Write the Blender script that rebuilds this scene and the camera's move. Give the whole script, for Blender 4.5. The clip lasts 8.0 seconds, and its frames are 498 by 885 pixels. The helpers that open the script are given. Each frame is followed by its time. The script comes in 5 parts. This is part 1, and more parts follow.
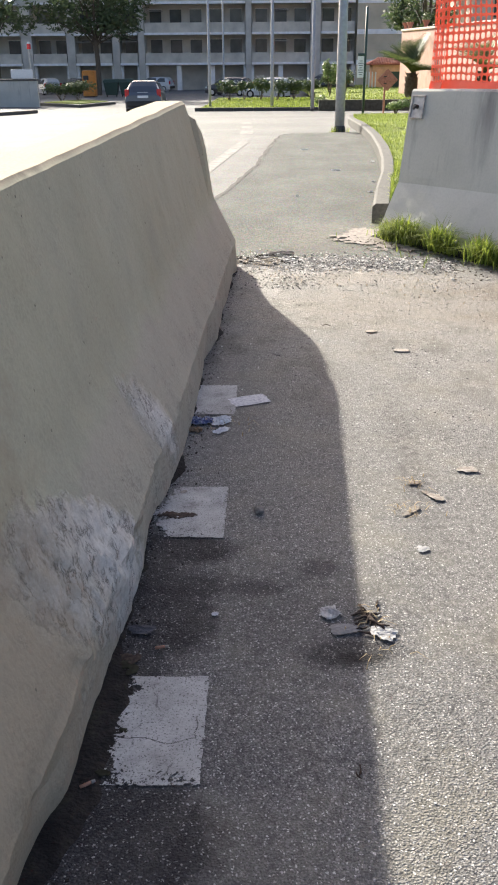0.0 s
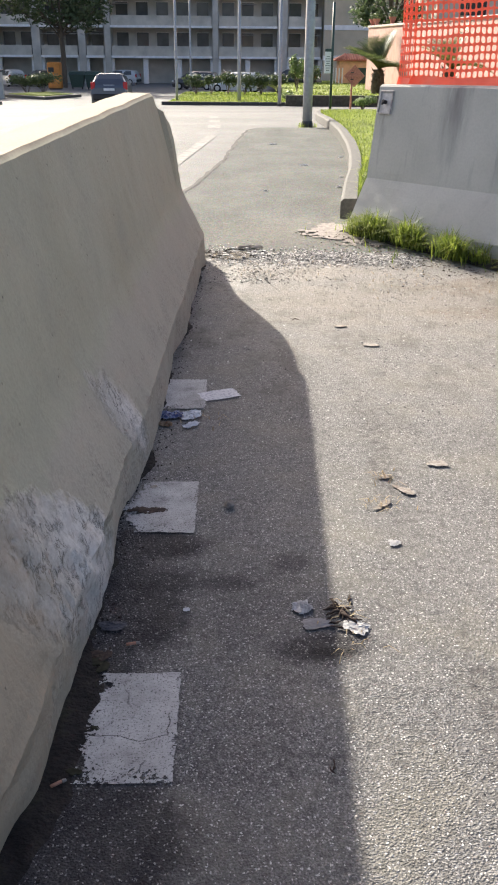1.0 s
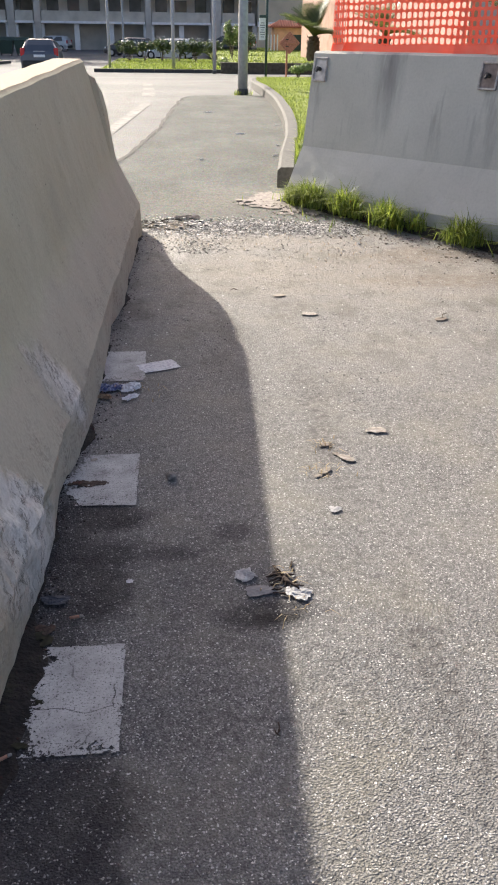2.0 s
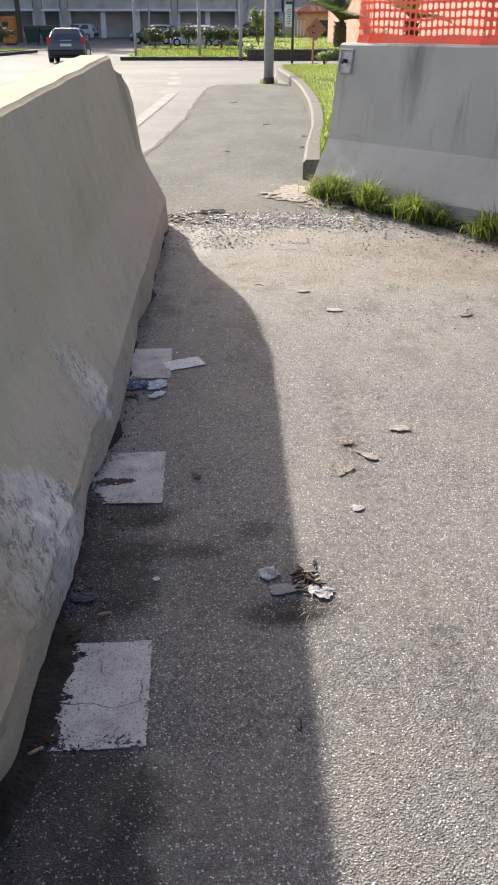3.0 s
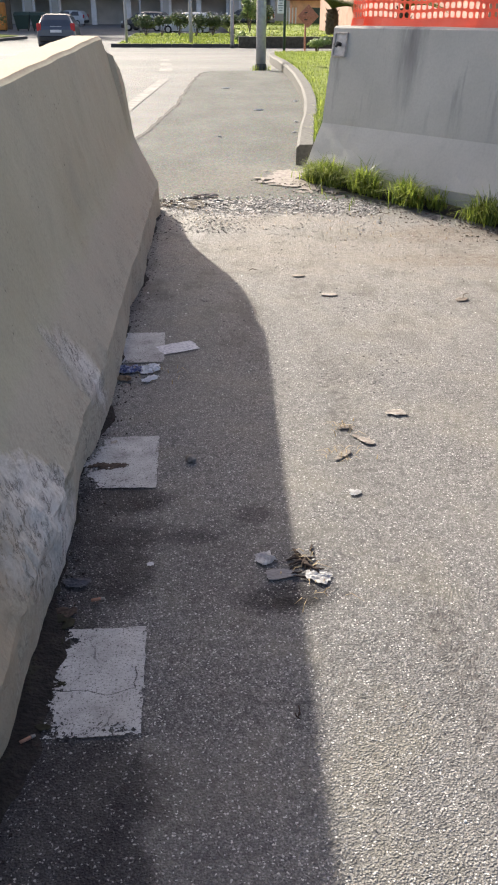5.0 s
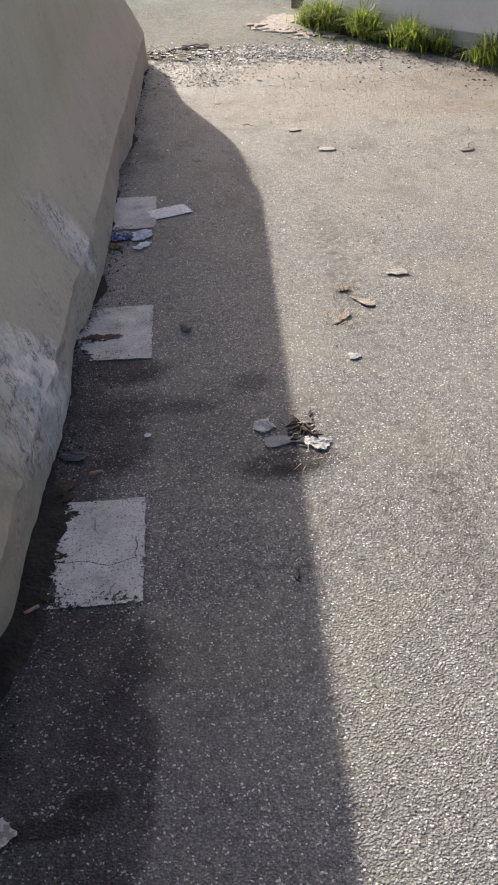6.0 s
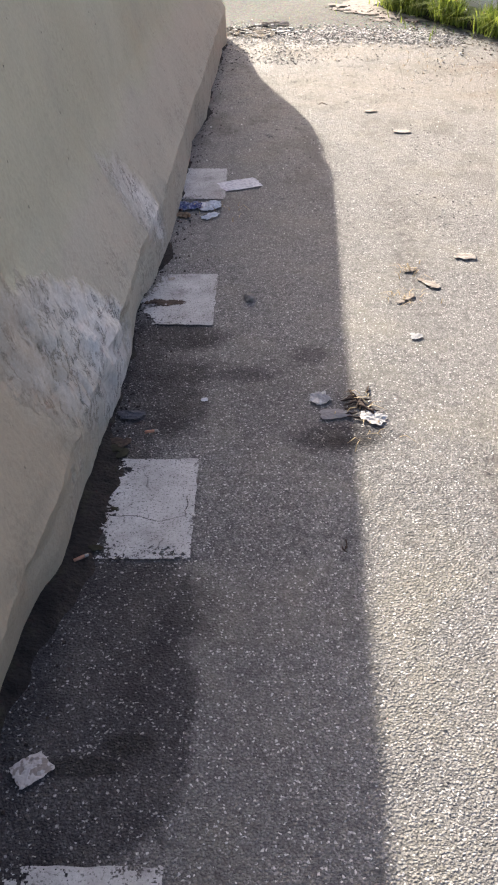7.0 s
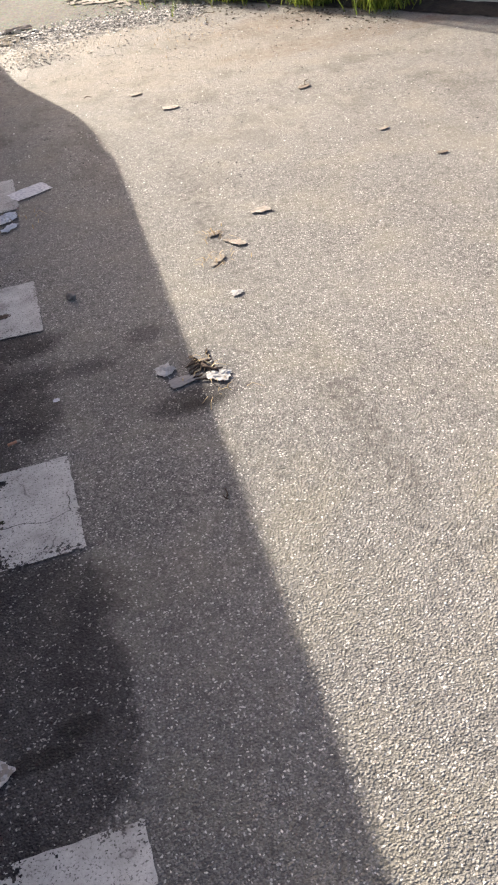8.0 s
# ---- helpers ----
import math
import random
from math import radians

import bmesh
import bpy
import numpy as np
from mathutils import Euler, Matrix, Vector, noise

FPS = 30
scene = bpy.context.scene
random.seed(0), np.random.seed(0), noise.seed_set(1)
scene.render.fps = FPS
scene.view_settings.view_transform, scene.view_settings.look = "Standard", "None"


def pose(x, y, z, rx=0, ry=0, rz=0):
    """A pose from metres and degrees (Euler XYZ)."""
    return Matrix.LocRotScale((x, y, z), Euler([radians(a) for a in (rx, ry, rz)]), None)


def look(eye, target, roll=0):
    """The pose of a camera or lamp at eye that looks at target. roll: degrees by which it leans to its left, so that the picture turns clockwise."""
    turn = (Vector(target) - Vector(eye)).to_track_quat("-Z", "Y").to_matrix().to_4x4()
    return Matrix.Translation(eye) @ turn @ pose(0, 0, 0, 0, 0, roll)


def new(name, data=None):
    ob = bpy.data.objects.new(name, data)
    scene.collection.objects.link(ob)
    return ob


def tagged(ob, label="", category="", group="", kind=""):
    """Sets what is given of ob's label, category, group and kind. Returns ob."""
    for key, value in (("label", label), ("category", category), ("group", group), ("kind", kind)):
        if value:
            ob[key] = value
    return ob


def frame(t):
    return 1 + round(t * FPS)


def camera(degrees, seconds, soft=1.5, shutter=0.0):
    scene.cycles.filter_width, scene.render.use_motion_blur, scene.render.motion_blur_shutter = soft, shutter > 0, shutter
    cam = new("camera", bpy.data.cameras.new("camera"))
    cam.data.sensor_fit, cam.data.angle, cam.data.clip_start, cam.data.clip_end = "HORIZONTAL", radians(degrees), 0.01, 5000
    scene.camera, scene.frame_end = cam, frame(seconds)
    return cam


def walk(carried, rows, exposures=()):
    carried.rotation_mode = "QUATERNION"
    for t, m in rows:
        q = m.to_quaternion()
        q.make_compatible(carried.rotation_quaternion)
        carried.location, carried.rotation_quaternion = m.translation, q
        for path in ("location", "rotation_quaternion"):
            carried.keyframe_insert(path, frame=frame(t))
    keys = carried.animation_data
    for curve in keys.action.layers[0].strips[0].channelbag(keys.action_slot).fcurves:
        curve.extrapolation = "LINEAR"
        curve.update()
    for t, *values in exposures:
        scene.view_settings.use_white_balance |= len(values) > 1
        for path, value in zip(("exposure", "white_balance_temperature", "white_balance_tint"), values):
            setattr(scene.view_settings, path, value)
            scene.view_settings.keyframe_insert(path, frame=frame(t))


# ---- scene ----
cam = camera(31.76, 8.0, 2.0)

# seconds, x, y, z, yaw, pitch, roll
ROWS = [
    (0.0, 0.115, -1.237, 1.268, 1.17, -24.18, -0.44),
    (0.5, 0.103, -1.218, 1.262, 0.69, -24.34, 0.05),
    (1.0, 0.104, -1.223, 1.258, -1.18, -24.48, 0.47),
    (1.5, 0.104, -1.224, 1.263, -4.63, -25.74, 1.17),
    (1.7, 0.111, -1.224, 1.246, -5.48, -25.97, 0.98),
    (3.0, 0.116, -1.251, 1.301, -3.40, -27.06, 0.12),
    (3.5, 0.109, -1.246, 1.293, -2.99, -26.41, 0.24),
    (4.0, 0.099, -1.244, 1.300, -3.43, -25.94, 1.05),
    (4.2, 0.101, -1.243, 1.297, -3.51, -25.69, 1.04),
    (5.3, 0.112, -1.211, 1.255, -4.51, -29.83, -0.27),
    (5.5, 0.119, -1.206, 1.252, -4.52, -31.73, -0.94),
    (6.0, 0.138, -1.188, 1.238, -3.26, -36.25, -1.97),
    (6.5, 0.106, -1.189, 1.194, 2.41, -37.22, -0.27),
    (7.0, 0.123, -1.220, 1.207, 0.74, -37.00, -0.25),
    (7.5, 0.115, -1.273, 1.243, -3.01, -36.96, -5.72),
    (8.0, 0.093, -1.326, 1.225, -11.09, -38.42, -8.52),
]


def held(x, y, z, yaw, pitch, roll):
    return pose(x, y, z, 0, 0, yaw) @ pose(0, 0, 0, 90 + pitch) @ pose(0, 0, 0, 0, 0, roll)


walk(cam, [(row[0], held(*row[1:])) for row in ROWS], exposures=[(0.0, 1.32, 6500, 11), (1.7, 1.25, 6550, 13), (3.0, 1.2, 6550, 13), (4.2, 1.25, 6550, 12), (5.5, 1.2, 6600, 13), (6.0, 1.1, 6600, 13), (6.4, 1.22, 6650, 13), (7.0, 1.6, 6650, 14), (7.5, 1.68, 6700, 13), (8.0, 1.52, 6950, 14)])

# ---- light: low sun ahead and to the left, clear sky ----
SUN_AZ, SUN_EL = 20.7, 24.5  # degrees from +y towards -x, and above the ground
sun_way = Vector((-math.sin(radians(SUN_AZ)) * math.cos(radians(SUN_EL)), math.cos(radians(SUN_AZ)) * math.cos(radians(SUN_EL)), math.sin(radians(SUN_EL))))
sun = new("sun", bpy.data.lights.new("sun", "SUN"))
sun.data.energy, sun.data.angle, sun.data.color = 4.9, radians(0.6), (1.0, 0.95, 0.82)
sun.matrix_world = look(sun_way * 60, (0, 0, 0))
world = bpy.data.worlds.new("sky")
scene.world = world
world.use_nodes = True
sky = world.node_tree.nodes.new("ShaderNodeTexSky")
sky.sky_type, sky.sun_disc = "NISHITA", False
sky.sun_elevation, sky.sun_rotation = radians(SUN_EL), radians(-SUN_AZ)
sky.air_density, sky.dust_density, sky.ozone_density = 0.6, 4.0, 0.4
world.node_tree.links.new(sky.outputs[0], world.node_tree.nodes["Background"].inputs[0])
world.node_tree.nodes["Background"].inputs[1].default_value = 0.132


# ---- helpers of this scene ----
RNG = random.Random(7)


def level(y):
    """The height of the ground: flat, then falling gently away."""
    ys, zs = (-60, 6, 16, 43, 105, 400), (0, 0, -0.15, -1.5, -2.9, -6)
    return sum(float(np.interp(y + o, ys, zs)) for o in np.linspace(-3, 3, 13)) / 13


class Geo:
    """Gathers the points and faces of one mesh."""

    def __init__(self):
        self.v, self.f = [], []

    def add(self, verts, faces):
        n = len(self.v)
        self.v += [tuple(p) for p in verts]
        self.f += [tuple(n + i for i in face) for face in faces]
        return self

    def box(self, c, size, m=None, bevel=0.0):
        x, y, z = (h / 2 for h in size)
        if bevel:
            b = min(bevel, x * 0.9, y * 0.9, z * 0.9)
            ring = [(-x + b, -y), (x - b, -y), (x, -y + b), (x, y - b), (x - b, y), (-x + b, y), (-x, y - b), (-x, -y + b)]
            small = [(px * (x - b) / x, py * (y - b) / y) for px, py in ring]
            pts = [(*p, -z) for p in small] + [(*p, -z + b) for p in ring] + [(*p, z - b) for p in ring] + [(*p, z) for p in small]
            faces = [tuple(range(7, -1, -1)), tuple(range(24, 32))]
            for k in range(3):
                faces += [(8 * k + i, 8 * k + (i + 1) % 8, 8 * k + 8 + (i + 1) % 8, 8 * k + 8 + i) for i in range(8)]
        else:
            pts = [(a, b2, c2) for c2 in (-z, z) for b2 in (-y, y) for a in (-x, x)]
            faces = [(0, 2, 3, 1), (4, 5, 7, 6), (0, 1, 5, 4), (2, 6, 7, 3), (0, 4, 6, 2), (1, 3, 7, 5)]
        m = m or Matrix()
        return self.add([m @ (Vector(p) + Vector(c)) for p in pts], faces)

    def tube(self, path, radii, n=10, cap=True):
        path = [Vector(p) for p in path]
        rings = []
        for i, p in enumerate(path):
            way = (path[min(i + 1, len(path) - 1)] - path[max(i - 1, 0)]).normalized()
            side = way.cross(Vector((0.31, 0.95, 0.07))).normalized()
            up = side.cross(way)
            r = radii[i] if isinstance(radii, (list, tuple)) else radii
            rings += [p + (side * math.cos(a) + up * math.sin(a)) * r for a in (2 * math.pi * k / n for k in range(n))]
        faces = [(k * n + i, k * n + (i + 1) % n, k * n + n + (i + 1) % n, k * n + n + i) for k in range(len(path) - 1) for i in range(n)]
        if cap:
            faces += [tuple(range(n - 1, -1, -1)), tuple(range(len(rings) - n, len(rings)))]
        return self.add(rings, faces)

    def loft(self, rings, cap=True):
        n = len(rings[0])
        faces = [(k * n + i, k * n + (i + 1) % n, k * n + n + (i + 1) % n, k * n + n + i) for k in range(len(rings) - 1) for i in range(n)]
        if cap:
            faces += [tuple(range(n - 1, -1, -1)), tuple(range((len(rings) - 1) * n, len(rings) * n))]
        return self.add([p for ring in rings for p in ring], faces)

    def mesh(self, name, material, smooth=False):
        me = bpy.data.meshes.new(name)
        me.from_pydata(self.v, [], self.f)
        me.materials.append(material)
        if smooth:
            me.polygons.foreach_set("use_smooth", [True] * len(me.polygons))
        me.update()
        return me


def thing(name, m, label, category, group="", kind=""):
    ob = new(name)
    ob.matrix_world = m
    ob.empty_display_size = 0.2
    return tagged(ob, label, category, group, kind)


def part(name, geo, material, parent, label="", smooth=False):
    ob = new(name, geo.mesh(name, material, smooth) if isinstance(geo, Geo) else geo)
    ob.parent = parent
    return tagged(ob, label)


def single(name, geo, material, label="", category="", group="", kind="", smooth=False, m=None):
    ob = new(name, geo.mesh(name, material, smooth) if isinstance(geo, Geo) else geo)
    if m is not None:
        ob.matrix_world = m
    return tagged(ob, label, category, group, kind)


# ---- materials ----
class Paint:
    """A node material with a few shorthands."""

    def __init__(self, name, rough=0.8, metal=0.0, spec=0.5):
        self.m = bpy.data.materials.new(name)
        self.m.use_nodes = True
        self.t = self.m.node_tree
        self.b = self.t.nodes["Principled BSDF"]
        self.b.inputs["Roughness"].default_value, self.b.inputs["Metallic"].default_value = rough, metal
        self.b.inputs["Specular IOR Level"].default_value = spec
        self.co = self.t.nodes.new("ShaderNodeTexCoord").outputs["Object"]

    def put(self, socket, value):
        if hasattr(value, "is_linked"):
            self.t.links.new(value, socket)
        else:
            socket.default_value = (*value, 1) if isinstance(value, tuple) and len(value) == 3 and socket.type == "RGBA" else value

    def stretch(self, sx, sy, sz):
        n = self.t.nodes.new("ShaderNodeVectorMath")
        n.operation = "MULTIPLY"
        self.put(n.inputs[0], self.co)
        n.inputs[1].default_value = (sx, sy, sz)
        return n.outputs[0]

    def bent(self, scale, amount):
        """The place, shaken by a fine noise."""
        n = self.t.nodes.new("ShaderNodeTexNoise")
        n.inputs["Scale"].default_value = scale
        self.put(n.inputs["Vector"], self.co)
        m = self.t.nodes.new("ShaderNodeVectorMath")
        m.operation = "MULTIPLY_ADD"
        self.put(m.inputs[0], n.outputs["Color"])
        m.inputs[1].default_value = (amount, amount, amount)
        self.put(m.inputs[2], self.co)
        return m.outputs[0]

    def turned(self, angle, sx, sy, sz):
        """The place, turned about x and stretched."""
        n = self.t.nodes.new("ShaderNodeMapping")
        n.vector_type = "TEXTURE"
        self.put(n.inputs["Vector"], self.co)
        n.inputs["Rotation"].default_value = (radians(angle), 0, 0)
        n.inputs["Scale"].default_value = (1 / sx, 1 / sy, 1 / sz)
        return n.outputs[0]

    def noise(self, scale, detail=4.0, rough=0.55, co=None):
        n = self.t.nodes.new("ShaderNodeTexNoise")
        n.inputs["Scale"].default_value, n.inputs["Detail"].default_value, n.inputs["Roughness"].default_value = scale, detail, rough
        self.put(n.inputs["Vector"], co or self.co)
        return n.outputs["Fac"]

    def cells(self, scale, co=None, feature="F1"):
        n = self.t.nodes.new("ShaderNodeTexVoronoi")
        n.feature = feature
        n.inputs["Scale"].default_value = scale
        self.put(n.inputs["Vector"], co or self.co)
        return n.outputs["Distance"], (n.outputs["Color"] if feature == "F1" else None)

    def ramp(self, fac, stops, smooth=False):
        n = self.t.nodes.new("ShaderNodeValToRGB")
        e = n.color_ramp.elements
        n.color_ramp.interpolation = "EASE" if smooth else "LINEAR"
        while len(e) < len(stops):
            e.new(0.5)
        for k, (at, c) in enumerate(stops):
            e[k].position = at
            e[k].color = (*c, 1) if isinstance(c, tuple) else (c, c, c, 1)
        self.put(n.inputs[0], fac)
        return n.outputs[0]

    def mix(self, fac, a, b, mode="MIX"):
        n = self.t.nodes.new("ShaderNodeMix")
        n.data_type, n.blend_type = "RGBA", mode
        self.put(n.inputs[0], fac), self.put(n.inputs[6], a), self.put(n.inputs[7], b)
        return n.outputs[2]

    def calc(self, op, a, b=0.0, clamp=False):
        n = self.t.nodes.new("ShaderNodeMath")
        n.operation, n.use_clamp = op, clamp
        self.put(n.inputs[0], a), self.put(n.inputs[1], b)
        return n.outputs[0]

    def span(self, value, a, b, lo=0.0, hi=1.0):
        n = self.t.nodes.new("ShaderNodeMapRange")
        self.put(n.inputs[0], value)
        for k, x in enumerate((a, b, lo, hi)):
            n.inputs[k + 1].default_value = x
        return n.outputs[0]

    def axes(self):
        n = self.t.nodes.new("ShaderNodeSeparateXYZ")
        self.put(n.inputs[0], self.co)
        return n.outputs

    def blob(self, cx, cy, rx, ry, ragged, wobble=0.7, soft=0.22):
        """A stain with a ragged edge on the ground."""
        x, y, _ = self.axes()
        dx, dy = self.calc("DIVIDE", self.calc("SUBTRACT", x, cx), rx), self.calc("DIVIDE", self.calc("SUBTRACT", y, cy), ry)
        d = self.calc("SQRT", self.calc("ADD", self.calc("MULTIPLY", dx, dx), self.calc("MULTIPLY", dy, dy)))
        d = self.calc("ADD", d, self.calc("MULTIPLY", self.calc("SUBTRACT", ragged, 0.5), wobble * 2))
        return self.span(d, 1.0 - soft, 1.0 + soft, 1.0, 0.0)

    def slanted(self, cy, cz, c, d, ry, rz, ragged, wobble, soft):
        """A ragged patch on the barrier's side, leaning down along it."""
        _, y, z = self.axes()
        dy, dz = self.calc("SUBTRACT", y, cy), self.calc("SUBTRACT", z, cz)
        u = self.calc("DIVIDE", self.calc("SUBTRACT", self.calc("MULTIPLY", dy, c), self.calc("MULTIPLY", dz, d)), ry)
        v = self.calc("DIVIDE", self.calc("ADD", self.calc("MULTIPLY", dy, d), self.calc("MULTIPLY", dz, c)), rz)
        r = self.calc("SQRT", self.calc("ADD", self.calc("MULTIPLY", u, u), self.calc("MULTIPLY", v, v)))
        r = self.calc("ADD", r, self.calc("MULTIPLY", self.calc("SUBTRACT", ragged, 0.5), wobble * 2))
        return self.span(r, 1.0 - soft, 1.0 + soft, 1.0, 0.0)

    def most(self, values):
        out = values[0]
        for v in values[1:]:
            out = self.calc("MAXIMUM", out, v)
        return out

    def random(self):
        return self.t.nodes.new("ShaderNodeObjectInfo").outputs["Random"]

    def island(self):
        return self.t.nodes.new("ShaderNodeNewGeometry").outputs["Random Per Island"]

    def done(self, colour=None, rough=None, bump=None, strength=0.5, distance=0.01):
        if colour is not None:
            self.put(self.b.inputs["Base Color"], colour)
        if rough is not None:
            self.put(self.b.inputs["Roughness"], rough)
        if bump is not None:
            n = self.t.nodes.new("ShaderNodeBump")
            n.inputs["Strength"].default_value, n.inputs["Distance"].default_value = strength, distance
            self.put(n.inputs["Height"], bump)
            self.t.links.new(n.outputs[0], self.b.inputs["Normal"])
        return self.m

    def thin(self, colour, share=0.5):
        """Lets light through, as a leaf or a plastic film does."""
        tr = self.t.nodes.new("ShaderNodeBsdfTranslucent")
        self.put(tr.inputs[0], colour)
        mixer = self.t.nodes.new("ShaderNodeMixShader")
        mixer.inputs[0].default_value = share
        self.t.links.new(self.b.outputs[0], mixer.inputs[1])
        self.t.links.new(tr.outputs[0], mixer.inputs[2])
        self.t.links.new(mixer.outputs[0], self.t.nodes["Material Output"].inputs["Surface"])
        return self.m


def plain(name, colour, rough=0.6, metal=0.0, grain=40.0, vary=0.25, bump=0.0):
    p = Paint(name, rough, metal, 0.15 if rough > 0.7 else 0.45)
    n = p.noise(grain, 3)
    lo = tuple(c * (1 - vary) for c in colour)
    hi = tuple(min(1.0, c * (1 + vary)) for c in colour)
    return p.done(p.ramp(n, [(0.3, lo), (0.7, hi)]), None, n if bump else None, bump, 0.004)


def asphalt_path():
    p = Paint("asphalt_with_chippings", 0.75, spec=0.18)
    d, c = p.cells(178, p.bent(120.0, 0.006))
    d2, c2 = p.cells(310, p.bent(150.0, 0.003))
    pick, pick2 = p.calc("MULTIPLY", c, 1.0), p.calc("MULTIPLY", c2, 1.0)
    wide, mid, fine, grain = p.noise(1.1, 5), p.noise(7.0, 5), p.noise(420.0, 2), p.noise(95.0, 5, 0.75)
    x, y, _ = p.axes()
    edge = p.mix(0.5, p.noise(5.0, 3), p.noise(17.0, 6, 0.68))
    damp_and_shade = p.most([p.blob(-0.12, 0.52, 0.12, 0.14, edge, 1.0, 0.4), p.blob(-0.08, 0.68, 0.11, 0.08, edge, 1.2, 0.5), p.blob(-0.19, 0.72, 0.11, 0.22, edge, 1.0, 0.5), p.blob(0.31, 0.41, 0.12, 0.06, edge, 0.9, 0.4),
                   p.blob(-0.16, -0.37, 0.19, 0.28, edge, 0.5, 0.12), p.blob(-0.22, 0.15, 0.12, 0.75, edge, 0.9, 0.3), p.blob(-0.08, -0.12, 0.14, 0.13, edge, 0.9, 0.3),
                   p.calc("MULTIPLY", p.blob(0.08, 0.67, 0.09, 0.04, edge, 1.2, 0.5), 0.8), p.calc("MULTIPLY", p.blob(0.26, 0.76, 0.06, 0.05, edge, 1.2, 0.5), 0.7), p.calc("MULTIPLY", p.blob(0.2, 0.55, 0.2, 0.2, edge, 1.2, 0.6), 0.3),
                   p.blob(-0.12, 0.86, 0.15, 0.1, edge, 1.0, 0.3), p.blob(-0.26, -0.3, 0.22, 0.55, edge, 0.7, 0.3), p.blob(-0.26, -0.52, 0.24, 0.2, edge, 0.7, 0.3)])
    damp_and_shade = p.calc("MULTIPLY", damp_and_shade, p.span(mid, 0.35, 0.6, 1.0, 0.8))
    # Broad faint blob: extra shade put into the colour of the near ground
    damp_and_shade = p.calc("MAXIMUM", damp_and_shade, p.calc("MULTIPLY", p.blob(0.02, -0.5, 0.26, 0.6, mid, 0.8, 0.6), 0.32))
    lumps, mottle = p.noise(36.0, 5, 0.68), p.noise(4.5, 7, 0.7, p.stretch(1.0, 0.7, 1.0))
    # stones of mixed greys bedded in dark bitumen, with fine grit between
    stones = p.ramp(pick, [(0.0, (0.1, 0.097, 0.094)), (0.45, (0.2, 0.193, 0.185)), (0.8, (0.31, 0.3, 0.285)), (1.0, (0.4, 0.387, 0.367))])
    grit = p.ramp(pick2, [(0.0, (0.06, 0.058, 0.059)), (0.6, (0.175, 0.169, 0.163)), (1.0, (0.34, 0.332, 0.326))])
    col = p.mix(p.span(d, 0.3, 0.52, 1.0, 0.0), grit, stones)
    # Low spots of the grain and lumps relief darkened, pit shade painted in
    col = p.mix(p.span(grain, 0.36, 0.5, 0.6, 0.0), col, (0.05, 0.048, 0.049))
    col = p.mix(p.span(lumps, 0.37, 0.48, 0.6, 0.0), col, (0.065, 0.063, 0.062))
    col = p.mix(p.span(mid, 0.55, 0.75, 0.0, 0.3), col, (0.13, 0.126, 0.125))
    col = p.mix(p.span(wide, 0.42, 0.68, 0.0, 0.25), col, (0.26, 0.25, 0.232))
    col = p.mix(p.span(p.noise(3.4, 5, 0.6), 0.48, 0.66, 0.0, 0.26), col, (0.27, 0.25, 0.19))
    col = p.mix(p.calc("MULTIPLY", damp_and_shade, 0.95), col, (0.155, 0.148, 0.178), "MULTIPLY")
    # scattered pale chippings
    big, odd = p.cells(158, p.bent(80.0, 0.014))
    chip = p.calc("MULTIPLY", p.span(p.calc("MULTIPLY", odd, 1.0), 0.6, 0.72), p.span(big, 0.27, 0.38, 1.0, 0.0))
    chip = p.calc("MULTIPLY", chip, p.span(y, 0.8, 3.0, 1.0, 0.7))
    col = p.mix(p.calc("MULTIPLY", chip, p.calc("SUBTRACT", 0.85, p.calc("MULTIPLY", damp_and_shade, 0.45))), col, (0.59, 0.575, 0.552))
    # Pale grey speckle growing from y 1.2, strongest between 3.2 and 4.3
    pale_speckle = p.calc("MULTIPLY", p.calc("MULTIPLY", p.span(y, 1.2, 3.2), p.span(y, 4.3, 6.0, 1.0, 0.0)), p.span(p.noise(38.0, 6, 0.75), 0.4, 0.58, 0.0, 0.5))
    col = p.mix(pale_speckle, col, (0.27, 0.256, 0.228))
    col = p.mix(p.calc("MULTIPLY", p.span(mottle, 0.4, 0.5, 0.5, 0.0), p.span(y, 1.0, 2.6)), col, (0.085, 0.076, 0.066))
    tan = p.most([p.blob(1.5, 3.4, 0.8, 0.5, mid, 0.9, 0.5), p.blob(0.6, 3.3, 0.5, 0.4, mid, 0.9, 0.5), p.blob(0.5, 4.05, 0.5, 0.2, mid, 0.9, 0.5)])
    col = p.mix(p.calc("MULTIPLY", tan, p.span(grain, 0.35, 0.65, 0.05, 0.42)), col, (0.25, 0.212, 0.165))
    rut = p.calc("MULTIPLY", p.most([p.blob(1.75, 3.15, 0.7, 0.12, mid, 0.9), p.blob(1.65, 3.7, 0.45, 0.2, mid, 0.9)]), p.span(p.noise(22.0, 6, 0.7), 0.36, 0.6, 0.6, 0.1))
    col = p.mix(rut, col, (0.14, 0.1, 0.072))
    track = p.most([p.blob(0.65, 0.14, 0.04, 0.3, mid, 1.1, 0.5), p.blob(0.6, 1.5, 0.05, 0.5, mid, 1.1, 0.6)])
    col = p.mix(p.calc("MULTIPLY", p.calc("MULTIPLY", track, 0.85), p.span(lumps, 0.4, 0.56, 1.0, 0.1)), col, (0.09, 0.084, 0.08))
    oil = p.most([p.blob(-0.075, -0.41, 0.04, 0.02, mid, 0.3), p.blob(-0.15, -0.45, 0.06, 0.02, mid, 0.5), p.blob(0.33, 0.39, 0.06, 0.015, mid, 0.8)])
